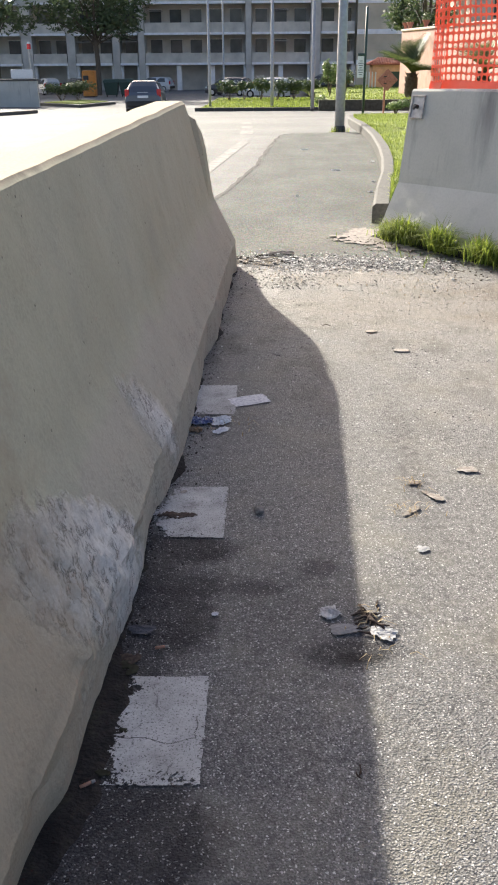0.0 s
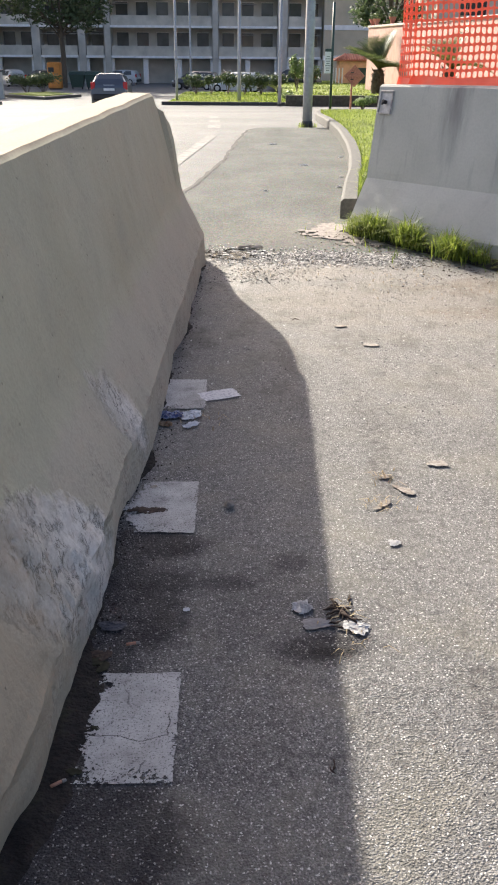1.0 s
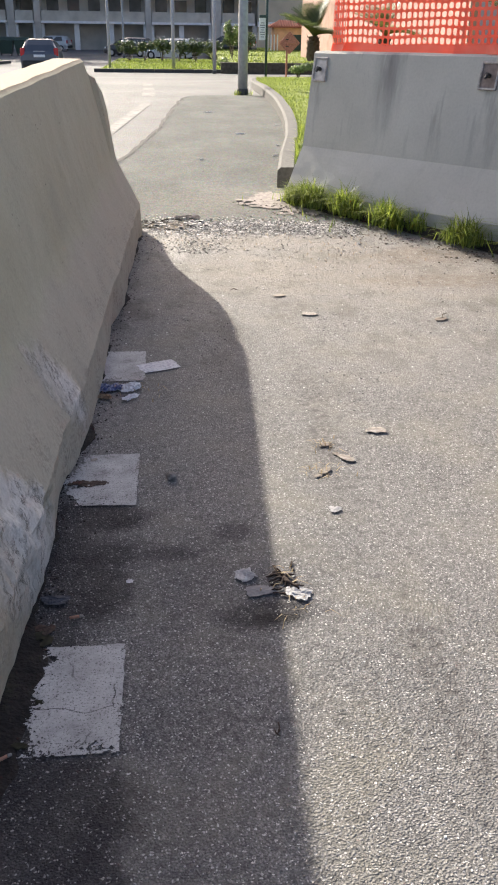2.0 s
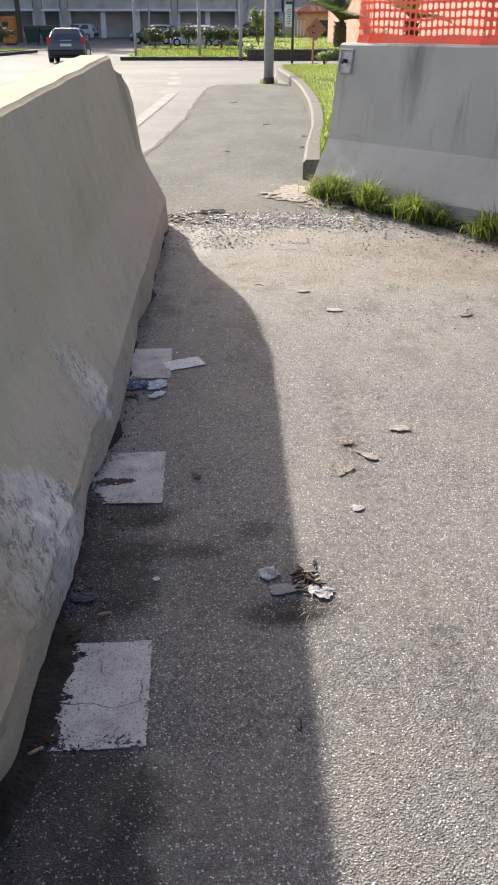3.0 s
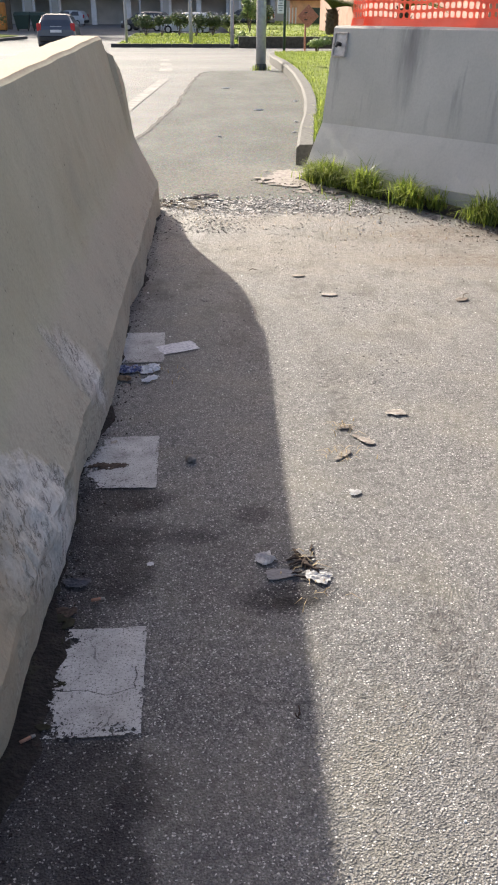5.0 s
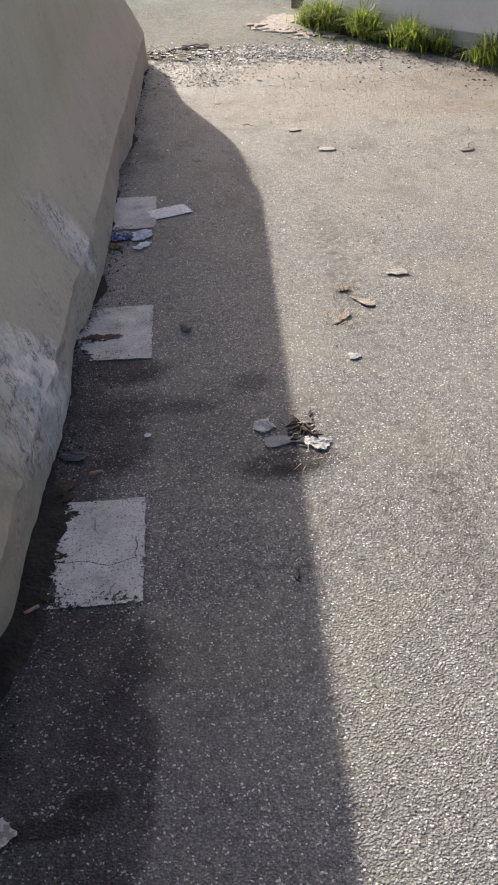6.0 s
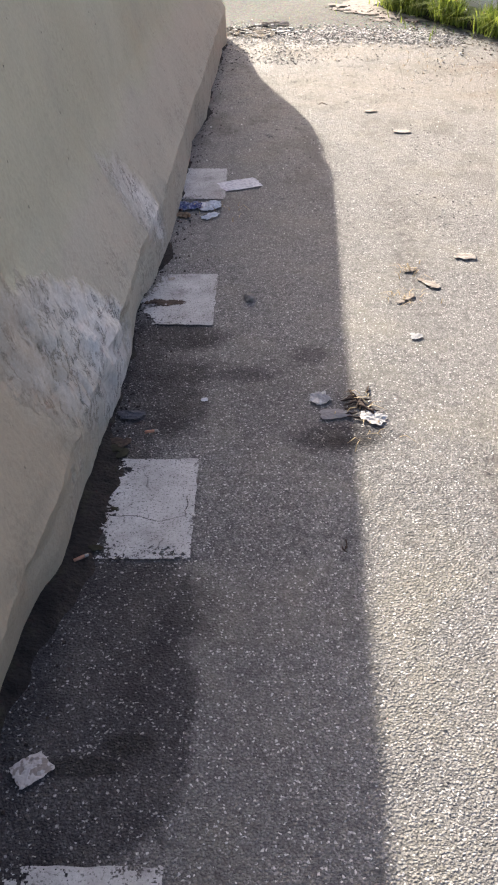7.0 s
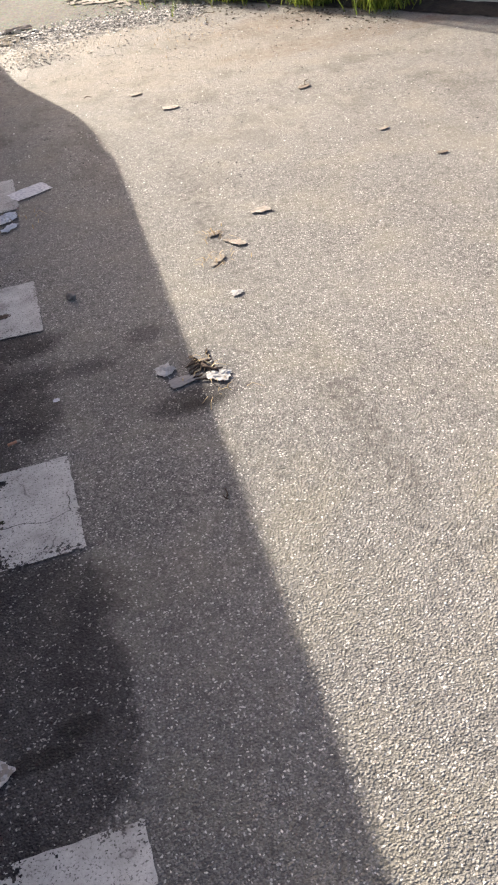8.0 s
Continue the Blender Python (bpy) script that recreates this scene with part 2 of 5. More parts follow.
    col = p.mix(p.calc("MULTIPLY", oil, 0.75), col, (0.014, 0.013, 0.013))
    pale = p.most([p.blob(0.13, 3.95, 0.07, 0.36, mid, 0.6), p.blob(0.3, 4.2, 0.2, 0.12, mid, 0.9)])
    col = p.mix(p.calc("MULTIPLY", pale, p.span(grain, 0.4, 0.6, 0.1, 0.7)), col, (0.4, 0.385, 0.355))
    # the broken, wet band where the two footpaths meet
    messy = p.blob(0.62, 4.45, 0.85, 0.27, mid, 0.75)
    e, ec = p.cells(48.0, p.bent(38.0, 0.035))
    churn = p.ramp(p.calc("MULTIPLY", ec, 1.0), [(0.0, (0.02, 0.02, 0.021)), (0.45, (0.05, 0.049, 0.05)), (0.65, (0.2, 0.197, 0.196)), (1.0, (0.6, 0.59, 0.58))])
    col = p.mix(p.calc("MULTIPLY", messy, 0.85), col, churn)
    wet = p.calc("MULTIPLY", p.blob(0.78, 4.5, 0.6, 0.22, mid, 0.8), p.span(p.noise(26.0, 4), 0.42, 0.56))
    rough = p.calc("SUBTRACT", p.span(fine, 0.3, 0.7, 0.62, 0.9), p.calc("MULTIPLY", wet, 0.5), True)
    p.put(p.b.inputs["Specular IOR Level"], p.span(wet, 0.0, 1.0, 0.18, 0.6))
    domes = p.calc("ADD", p.calc("MULTIPLY", p.span(d, 0.1, 0.62, 1.0, 0.0), 0.75), p.calc("MULTIPLY", p.span(d2, 0.1, 0.6, 1.0, 0.0), 0.3))
    hill = p.calc("ADD", p.calc("ADD", domes, p.calc("MULTIPLY", mid, 0.5)), p.calc("ADD", p.calc("ADD", p.calc("MULTIPLY", grain, 0.8), p.calc("MULTIPLY", lumps, 1.1)), p.calc("MULTIPLY", p.calc("MULTIPLY", messy, e), -2.5)))
    return p.done(col, rough, hill, 1.0, 0.0033)


def asphalt_worn():
    p = Paint("old_matt_asphalt", 0.95, spec=0.05)
    blotch, mid, fine = p.noise(1.6, 8, 0.68, p.stretch(1.0, 0.6, 1.0)), p.noise(11.0, 6, 0.7), p.noise(60.0, 4, 0.7)
    d, c = p.cells(95)
    col = p.ramp(blotch, [(0.3, (0.096, 0.1, 0.091)), (0.5, (0.132, 0.135, 0.125)), (0.7, (0.172, 0.174, 0.161))])
    col = p.mix(p.span(mid, 0.42, 0.6, 0.0, 0.4), col, (0.11, 0.111, 0.102))
    col = p.mix(p.span(fine, 0.5, 0.62, 0.0, 0.45), col, (0.25, 0.247, 0.228))
    col = p.mix(0.3, col, c, "SOFT_LIGHT")
    film = p.calc("MULTIPLY", p.blob(0.75, 5.35, 0.65, 0.5, mid, 0.9, 0.6), p.span(fine, 0.4, 0.6, 0.1, 0.55))
    col = p.mix(film, col, (0.23, 0.215, 0.19))
    return p.done(col, 0.95, p.calc("ADD", p.calc("MULTIPLY", mid, 1.5), p.calc("ADD", fine, d)), 0.7, 0.006)


def asphalt_road():
    p = Paint("worn_road_asphalt", 0.85, spec=0.12)
    wide, mid = p.noise(0.25, 5), p.noise(3.0, 6)
    d, c = p.cells(60)
    col = p.ramp(wide, [(0.35, (0.14, 0.141, 0.138)), (0.65, (0.185, 0.184, 0.178))])
    col = p.mix(p.span(mid, 0.4, 0.7, 0, 0.45), col, (0.14, 0.135, 0.127))
    col = p.mix(0.25, col, c, "SOFT_LIGHT")
    return p.done(col, p.span(mid, 0.3, 0.7, 0.8, 0.92), p.calc("ADD", d, mid), 0.6, 0.01)


def concrete_old():
    p = Paint("old_cast_concrete", 0.92, spec=0.25)
    big, mid, fine, soft = p.noise(1.3, 4), p.noise(9.0, 6, 0.6), p.noise(90.0, 4, 0.65), p.noise(3.2, 3)
    runs = p.noise(3.0, 4, 0.5, p.stretch(1.0, 1.6, 0.3))
    col = p.ramp(big, [(0.3, (0.42, 0.378, 0.255)), (0.5, (0.46, 0.425, 0.3)), (0.7, (0.43, 0.395, 0.275))])
    col = p.mix(p.span(runs, 0.45, 0.75, 0, 0.25), col, (0.4, 0.345, 0.22))
    col = p.mix(p.span(soft, 0.5, 0.7, 0, 0.3), col, (0.36, 0.335, 0.26))
    x, y, z = p.axes()
    foot = p.span(p.calc("ADD", z, p.calc("MULTIPLY", p.calc("SUBTRACT", soft, 0.5), 0.25)), 0.36, 0.42, 1.0, 0.0)
    col = p.mix(p.calc("MULTIPLY", foot, 0.6), col, (0.45, 0.39, 0.31))
    grit = p.calc("MULTIPLY", p.span(z, 0.1, 0.35, 1.0, 0.15), p.span(mid, 0.45, 0.62))
    col = p.mix(p.calc("MULTIPLY", grit, p.span(fine, 0.45, 0.6, 0, 0.6)), col, (0.15, 0.13, 0.105))
    scar = p.calc("MAXIMUM", p.slanted(0.42, 0.21, 0.85, 0.53, 0.4, 0.155, mid, 0.7, 0.12), p.slanted(1.28, 0.2, 0.6, 0.8, 0.22, 0.085, mid, 1.0, 0.3))
    white = p.calc("MAXIMUM", p.slanted(0.56, 0.17, 0.75, 0.66, 0.2, 0.11, mid, 0.8, 0.4), p.slanted(1.31, 0.18, 0.6, 0.8, 0.13, 0.05, mid, 0.8, 0.4))
    torn = p.noise(34.0, 10, 0.78, p.turned(-16.0, 1.0, 1.15, 0.62))
    ridge = p.calc("ABSOLUTE", p.calc("SUBTRACT", p.noise(21.0, 8, 0.72, p.turned(-20.0, 1.0, 1.2, 0.55)), 0.5))
    gouge = p.calc("MULTIPLY", p.span(ridge, 0.006, 0.024, 1.0, 0.0), p.span(p.noise(11.0, 5), 0.46, 0.56))
    raw = p.ramp(torn, [(0.33, (0.38, 0.34, 0.285)), (0.42, (0.54, 0.495, 0.425)), (0.5, (0.63, 0.585, 0.51)), (0.62, (0.72, 0.68, 0.61))])
    raw = p.mix(p.calc("MULTIPLY", white, p.span(torn, 0.4, 0.5, 0.0, 0.9)), raw, (0.84, 0.8, 0.745))
    col = p.mix(p.calc("MULTIPLY", scar, p.span(torn, 0.34, 0.5, 0.95, 0.7)), col, raw)
    col = p.mix(p.calc("MULTIPLY", p.calc("MULTIPLY", scar, gouge), 0.8), col, (0.11, 0.1, 0.088))
    # Darker, browner tint over the near end of the barrier
    near_brown = p.blob(-0.1, -0.6, 0.9, 0.85, mid, 0.6)
    col = p.mix(p.calc("MULTIPLY", near_brown, 0.65), col, (0.33, 0.255, 0.165))
    d, _ = p.cells(26.0)
    pit = p.calc("MULTIPLY", p.span(d, 0.05, 0.12, 1, 0), p.span(mid, 0.52, 0.6))
    col = p.mix(p.calc("MULTIPLY", pit, 0.8), col, (0.09, 0.08, 0.07))
    # Tan weathered top, its colour also lowered against the direct sun on it
    top = p.span(z, 0.985, 0.998)
    col = p.mix(p.calc("MULTIPLY", top, p.span(fine, 0.3, 0.7, 0.65, 0.95)), col, (0.2, 0.15, 0.1))
    col = p.mix(p.span(fine, 0.4, 0.7, 0.0, 0.16), col, (0.16, 0.145, 0.12))
    hill = p.calc("ADD", p.calc("MULTIPLY", mid, 0.35), p.calc("ADD", p.calc("MULTIPLY", p.calc("MULTIPLY", fine, p.span(z, 0.1, 0.5, 0.5, 0.12)), 1.0), p.calc("SUBTRACT", p.calc("MULTIPLY", scar, p.calc("SUBTRACT", p.calc("MULTIPLY", torn, 1.7), p.calc("MULTIPLY", gouge, 1.0))), p.calc("MULTIPLY", pit, 0.5))))
    return p.done(col, 0.93, hill, 0.6, 0.012)


def concrete_smooth():
    p = Paint("grey_precast_concrete", 0.85, spec=0.35)
    big, fine = p.noise(1.8, 5), p.noise(70.0, 4)
    runs = p.noise(3.2, 5, 0.6, p.stretch(2.6, 2.6, 0.16))
    col = p.ramp(big, [(0.3, (0.42, 0.415, 0.365)), (0.7, (0.51, 0.503, 0.445))])
    x, y, z = p.axes()
    high = p.span(z, 0.25, 0.95, 0.15, 1.0)
    col = p.mix(p.calc("MULTIPLY", p.span(runs, 0.57, 0.68, 0, 0.6), high), col, (0.14, 0.135, 0.13))
    drip = p.calc("MULTIPLY", p.span(p.calc("ABSOLUTE", p.calc("SUBTRACT", y, 0.74)), 0.05, 0.16, 1, 0), p.span(z, 0.45, 0.8, 0, 1))
    col = p.mix(p.calc("MULTIPLY", drip, p.span(runs, 0.42, 0.56, 0.05, 0.5)), col, (0.1, 0.095, 0.095))
    col = p.mix(p.span(fine, 0.4, 0.75, 0, 0.2), col, (0.25, 0.245, 0.235))
    return p.done(col, 0.85, p.calc("ADD", big, p.calc("MULTIPLY", fine, 0.15)), 0.2, 0.01)


def worn_paint():
    p = Paint("worn_white_road_paint", 0.7, spec=0.3)
    mid, big, fine, pits = p.noise(11.0, 6, 0.65), p.noise(3.0, 4), p.noise(170.0, 3, 0.7), p.noise(210.0, 3, 0.65)
    col = p.ramp(big, [(0.3, (0.42, 0.417, 0.415)), (0.7, (0.56, 0.556, 0.55))])
    col = p.mix(p.span(mid, 0.42, 0.6, 0.0, 0.55), col, (0.25, 0.24, 0.23))
    col = p.mix(p.span(fine, 0.35, 0.7, 0.3, 0.0), col, (0.22, 0.215, 0.21))
    bare = p.most([p.span(pits, 0.56, 0.64, 0, 0.8), p.span(mid, 0.61, 0.68, 0, 0.6)])
    col = p.mix(bare, col, (0.1, 0.095, 0.092))
    e, _ = p.cells(4.0, p.bent(9.0, 0.14), "DISTANCE_TO_EDGE")
    crack = p.calc("MULTIPLY", p.span(e, 0.002, 0.007, 0.6, 0), p.span(mid, 0.54, 0.6))
    col = p.mix(crack, col, (0.05, 0.047, 0.045))
    return p.done(col, 0.78, p.calc("SUBTRACT", fine, p.calc("ADD", crack, p.calc("MULTIPLY", bare, 0.5))), 0.45, 0.003)


def leafy(name, lo, hi, share=0.35, rough=0.5):
    p = Paint(name, rough, spec=0.35)
    col = p.ramp(p.island(), [(0.0, lo), (1.0, hi)])
    p.done(col)
    return p.thin(col, share)


def soil():
    p = Paint("damp_soil", 0.95, spec=0.2)
    n, f = p.noise(18.0, 6, 0.65), p.noise(120.0, 3)
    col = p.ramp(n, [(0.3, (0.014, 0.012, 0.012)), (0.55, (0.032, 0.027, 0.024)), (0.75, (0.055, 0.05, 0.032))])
    return p.done(col, 0.95, p.calc("ADD", n, p.calc("MULTIPLY", f, 0.4)), 1.0, 0.02)


def lawn_ground():
    p = Paint("lawn_earth_and_turf", 0.95, spec=0.2)
    n, f = p.noise(1.5, 5), p.noise(45.0, 4, 0.7)
    col = p.ramp(n, [(0.3, (0.17, 0.22, 0.035)), (0.7, (0.27, 0.32, 0.055))])
    col = p.mix(p.span(f, 0.4, 0.7, 0, 0.6), col, (0.05, 0.07, 0.018))
    return p.done(col, 0.95, f, 1.0, 0.03)


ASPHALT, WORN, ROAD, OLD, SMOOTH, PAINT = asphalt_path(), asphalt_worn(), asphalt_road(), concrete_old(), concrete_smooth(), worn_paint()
GRASS = leafy("grass_blades", (0.055, 0.095, 0.016), (0.3, 0.36, 0.06), 0.5)
LEAF_DARK = leafy("dark_foliage", (0.06, 0.09, 0.04), (0.13, 0.165, 0.08), 0.4)
LEAF_MID = leafy("hedge_foliage", (0.05, 0.08, 0.03), (0.13, 0.16, 0.07), 0.3)
LEAF_PALE = leafy("pale_shrub_foliage", (0.1, 0.16, 0.05), (0.26, 0.32, 0.13), 0.35)
PALM_LEAF = leafy("palm_fronds", (0.07, 0.105, 0.035), (0.2, 0.24, 0.085), 0.45)
PALM_YELLOW = leafy("yellow_palm_fronds", (0.16, 0.17, 0.04), (0.32, 0.28, 0.08), 0.4)
SOIL, LAWN = soil(), lawn_ground()
CRACK_DARK = plain("dark_crack", (0.05, 0.048, 0.045), 0.9, 0, 30, 0.4, 0.4)
KERB = plain("kerb_concrete", (0.088, 0.086, 0.08), 0.85, 0, 30, 0.25, 0.3)
STEEL = plain("galvanised_steel", (0.36, 0.37, 0.37), 0.5, 0.4, 12, 0.15)
DARK_GREEN = plain("dark_green_enamel", (0.03, 0.06, 0.045), 0.45, 0, 20, 0.2)
WHITE = plain("white_enamel", (0.75, 0.75, 0.72), 0.5, 0, 15, 0.08)
RUST = plain("rusty_red_metal", (0.44, 0.17, 0.12), 0.65, 0, 20, 0.3)
BARK = plain("bark", (0.12, 0.095, 0.07), 0.9, 0, 25, 0.4, 0.8)

# ---- the large structure ----
def strip(name, ys, left, right, lift, material, cols=6, label="", rise=None, skirt=0.0):
    """A sheet that follows the ground between two edges given as functions of y."""
    geo = Geo()
    n = cols + 1
    rows = []
    for y in ys:
        a, b = left(y), right(y)
        for k in range(n):
            x = a + (b - a) * k / cols
            rows.append((x, y, level(y) + lift + (rise(x, y) if rise else 0.0)))
    geo.add(rows, [(j * n + k, j * n + k + 1, j * n + n + k + 1, j * n + n + k) for j in range(len(ys) - 1) for k in range(cols)])
    if skirt:
        for k, edge in ((0, -1), (cols, 1)):
            for j in range(len(ys) - 1):
                p, q = rows[j * n + k], rows[(j + 1) * n + k]
                low = [(p[0], p[1], p[2] - skirt), (q[0], q[1], q[2] - skirt)]
                geo.add([p, q, low[1], low[0]], [(0, 1, 2, 3) if edge < 0 else (3, 2, 1, 0)])
        p, q = rows[-n:][0], rows[-1]
        geo.add([p, q, (q[0], q[1], q[2] - skirt), (p[0], p[1], p[2] - skirt)], [(0, 1, 2, 3)])
    return single(name, geo, material, label, "", "", "structure")


def steps(a, b, d):
    return [a + (b - a) * i / max(1, round((b - a) / d)) for i in range(max(1, round((b - a) / d)) + 1)]


GROUND_YS = [-80, -20] + steps(-8, 60, 1.0) + steps(64, 200, 8) + [260, 330, 400]
strip("ground", GROUND_YS, lambda y: -300, lambda y: 300, -0.022, ROAD, 40, "worn pale grey road asphalt falling gently away")

KERB_LINE = [(0.965, 5.9), (1.11, 6.94), (1.31, 8.18), (1.475, 9.52), (1.625, 11.09), (1.78, 13.43), (1.9, 16.3), (2.03, 19.4), (2.22, 22.5), (2.5, 25.5), (3.0, 28.3), (4.2, 30.4), (8.0, 31.6), (14.0, 32.0)]


def kerb_x(y):
    return float(np.interp(y, [p[1] for p in KERB_LINE], [p[0] for p in KERB_LINE]))


PATH_LEFT = [(-8, -1.05), (4.6, -0.95), (5.8, -0.55), (7.3, -0.36), (8.6, -0.19), (10.3, -0.01), (12.9, 0.16), (15.6, 0.37), (16.6, 0.74)]


def path_left(y):
    return float(np.interp(y, [p[0] for p in PATH_LEFT], [p[1] for p in PATH_LEFT])) + 0.03 * noise.noise((y * 2.1, 0, 0)) * (y > 5)


def path_right(y):
    return min(6.0, 1.25 + 0.7 * (5.79 - y)) if y < 5.95 else kerb_x(y) + 0.05


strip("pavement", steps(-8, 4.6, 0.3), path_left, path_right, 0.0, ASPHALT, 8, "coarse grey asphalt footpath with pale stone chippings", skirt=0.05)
strip("pavement_far", steps(4.6, 16.6, 0.15), path_left, path_right, 0.0, WORN, 8, "old matt greenish grey asphalt footpath", skirt=0.05)

# Flat dark strip added to stand for the crack along the edge
strip("joint_seam", steps(5.6, 16.3, 0.12), lambda y: path_left(y) - 0.012 + 0.012 * noise.noise((y * 5, 2, 0)), lambda y: path_left(y) + 0.03 + 0.022 * noise.noise((y * 7, 5, 0)), 0.004, CRACK_DARK, 1, "thin dark crack line along the footpath edge")

# kerb along the lawn, stone by stone
kerb = thing("kerb", pose(0, 0, 0), "pale concrete kerb curving along the lawn", "kerb", kind="structure")
KERB_PTS = []
for (xa, ya), (xb, yb) in zip(KERB_LINE, KERB_LINE[1:]):
    n = max(2, round(math.hypot(xb - xa, yb - ya) / 0.12))
    KERB_PTS += [(xa + (xb - xa) * i / n, ya + (yb - ya) * i / n) for i in range(n)]
run = 0
while run + 8 < len(KERB_PTS):
    line = KERB_PTS[run:run + 9]
    g = Geo()
    rings = []
    for i, (x, y) in enumerate(line):
        xa, ya = line[max(0, i - 1)]
        xb, yb = line[min(8, i + 1)]
        way = Vector((xb - xa, yb - ya, 0)).normalized()
        side = Vector((way.y, -way.x, 0))
        c = Vector((x, y, level(y))) + way * (0.004 if i == 0 else -0.004 if i == 8 else 0)
        rings.append([c + side * o + Vector((0, 0, z)) for o, z in ((0.0, -0.1), (0.0, 0.13), (0.025, 0.155), (0.13, 0.158), (0.13, -0.1))])
    part("kerbstone", g.loft(rings), KERB, kerb)
    run += 8

# lawn behind the kerb and the barrier
def lawn_left(y):
    return kerb_x(y) + 0.12 if y > 5.95 else 1.3 + 0.7 * (5.79 - y)


def lawn_rise(x, y):
    return 0.03 * noise.noise((x * 0.9, y * 0.9, 3)) + 0.012 * max(0.0, x - lawn_left(y))


strip("lawn", steps(-4.0, 30.3, 0.5), lawn_left, lambda y: 15.0, 0.14, LAWN, 14, "sunlit green grass lawn behind the kerb", lawn_rise)
strip("verge", steps(46.6, 66, 1.0), lambda y: -3.4 + 0.06 * (y - 47), lambda y: 3.4, 0.1, LAWN, 8, "green grass verge along the far side of the road", lambda x, y: 0.02 * noise.noise((x, y, 5)), 0.2)
strip("raised_lawn", steps(46.6, 84, 2.0), lambda y: 3.3, lambda y: 24.0, 0.0, LAWN, 10, "raised bright lawn behind a low wall", lambda x, y: -level(y) - 1.1 - 0.0155 * (y - 46) + 0.05 * noise.noise((x * 0.5, y * 0.5, 8)), 0.4)


def blades(name, spots, height, width, lean, material, label, m=None):
    """Many single grass blades, each bent and tapered."""
    geo = Geo()
    for x, y, z, size in spots:
        h, w = height * size * RNG.uniform(0.6, 1.2), width * RNG.uniform(0.7, 1.3)
        a, b = RNG.uniform(0, 6.283), lean * RNG.uniform(0.2, 1.3)
        dx, dy = math.cos(a), math.sin(a)
        px, py = -dy * w / 2, dx * w / 2
        p1 = (x + dx * h * b * 0.25, y + dy * h * b * 0.25, z + h * 0.55)
        p2 = (x + dx * h * b * 0.9, y + dy * h * b * 0.9, z + h * (1.0 - 0.35 * b))
        geo.add([(x - px, y - py, z), (x + px, y + py, z), (p1[0] + px * 0.8, p1[1] + py * 0.8, p1[2]), (p1[0] - px * 0.8, p1[1] - py * 0.8, p1[2]), p2], [(0, 1, 2, 3), (3, 2, 4)])
    return single(name, geo, material, label, "grass", "", "stuff")


spots = []
for _ in range(26000):
    y = 5.7 + 20 * RNG.random() ** 1.9
    x = lawn_left(y) + 0.02 + 3.2 * RNG.random() ** 1.4
    spots.append((x, y, level(y) + 0.13 + lawn_rise(x, y), 1.0 + 0.5 * RNG.random() ** 3 + 0.04 * (y - 5)))
blades("lawn_grass", spots, 0.05, 0.006, 0.9, GRASS, "short green grass blades of the lawn")
spots = []
for _ in range(9000):
    y, x = RNG.uniform(46.8, 66), RNG.uniform(-3.2, 3.2)
    spots.append((x, y, level(y) + 0.1, 1.0))
for _ in range(9000):
    y, x = 46.8 + 33 * RNG.random() ** 1.5, RNG.uniform(3.4, 16)
    spots.append((x, y, -1.12 - 0.0155 * (y - 46), 1.0))
blades("verge_grass", spots, 0.13, 0.03, 0.9, GRASS, "grass blades on the far verge and raised lawn")

# ---- concrete barriers ----
# outline of the cross-section: offset from the foot, height
SECTION = [(-0.66, 0.0), (-0.66, 0.09), (-0.55, 0.37), (-0.435, 0.985), (-0.42, 1.0), (-0.27, 1.0), (-0.253, 0.985), (-0.128, 0.455), (-0.117, 0.425), (0.002, 0.185), (0.014, 0.165), (0.014, 0.0)]
FOOT = [(-3, -0.045), (-0.33, -0.055), (-0.17, -0.05), (-0.1, -0.04), (-0.03, -0.017), (0.2, -0.018), (0.4, -0.012), (0.6, 0.0), (0.77, -0.004), (1.0, -0.026), (1.1, -0.02), (1.2, 0.0), (1.36, 0.01), (1.78, 0.014), (2.3, -0.002), (2.5, -0.015), (2.8, 0.02), (3.3, 0.004), (3.7, 0.008), (4.1, 0.0), (4.2, 0.016), (4.3, 0.012), (4.5, 0.0)]


GREY_SECTION = [(-0.66, -0.2), (-0.66, 0.09), (-0.55, 0.33), (-0.435, 0.985), (-0.42, 1.0), (-0.27, 1.0), (-0.253, 0.985), (-0.16, 0.36), (-0.13, 0.31), (0.0, 0.075), (0.0, -0.2)]


def dense(section, d):
    out = []
    for (a, b), (c, e) in zip(section, section[1:]):
        n = max(1, round(math.hypot(c - a, e - b) / d))
        out += [(a + (c - a) * i / n, b + (e - b) * i / n) for i in range(n)]
    return out + [section[-1]]


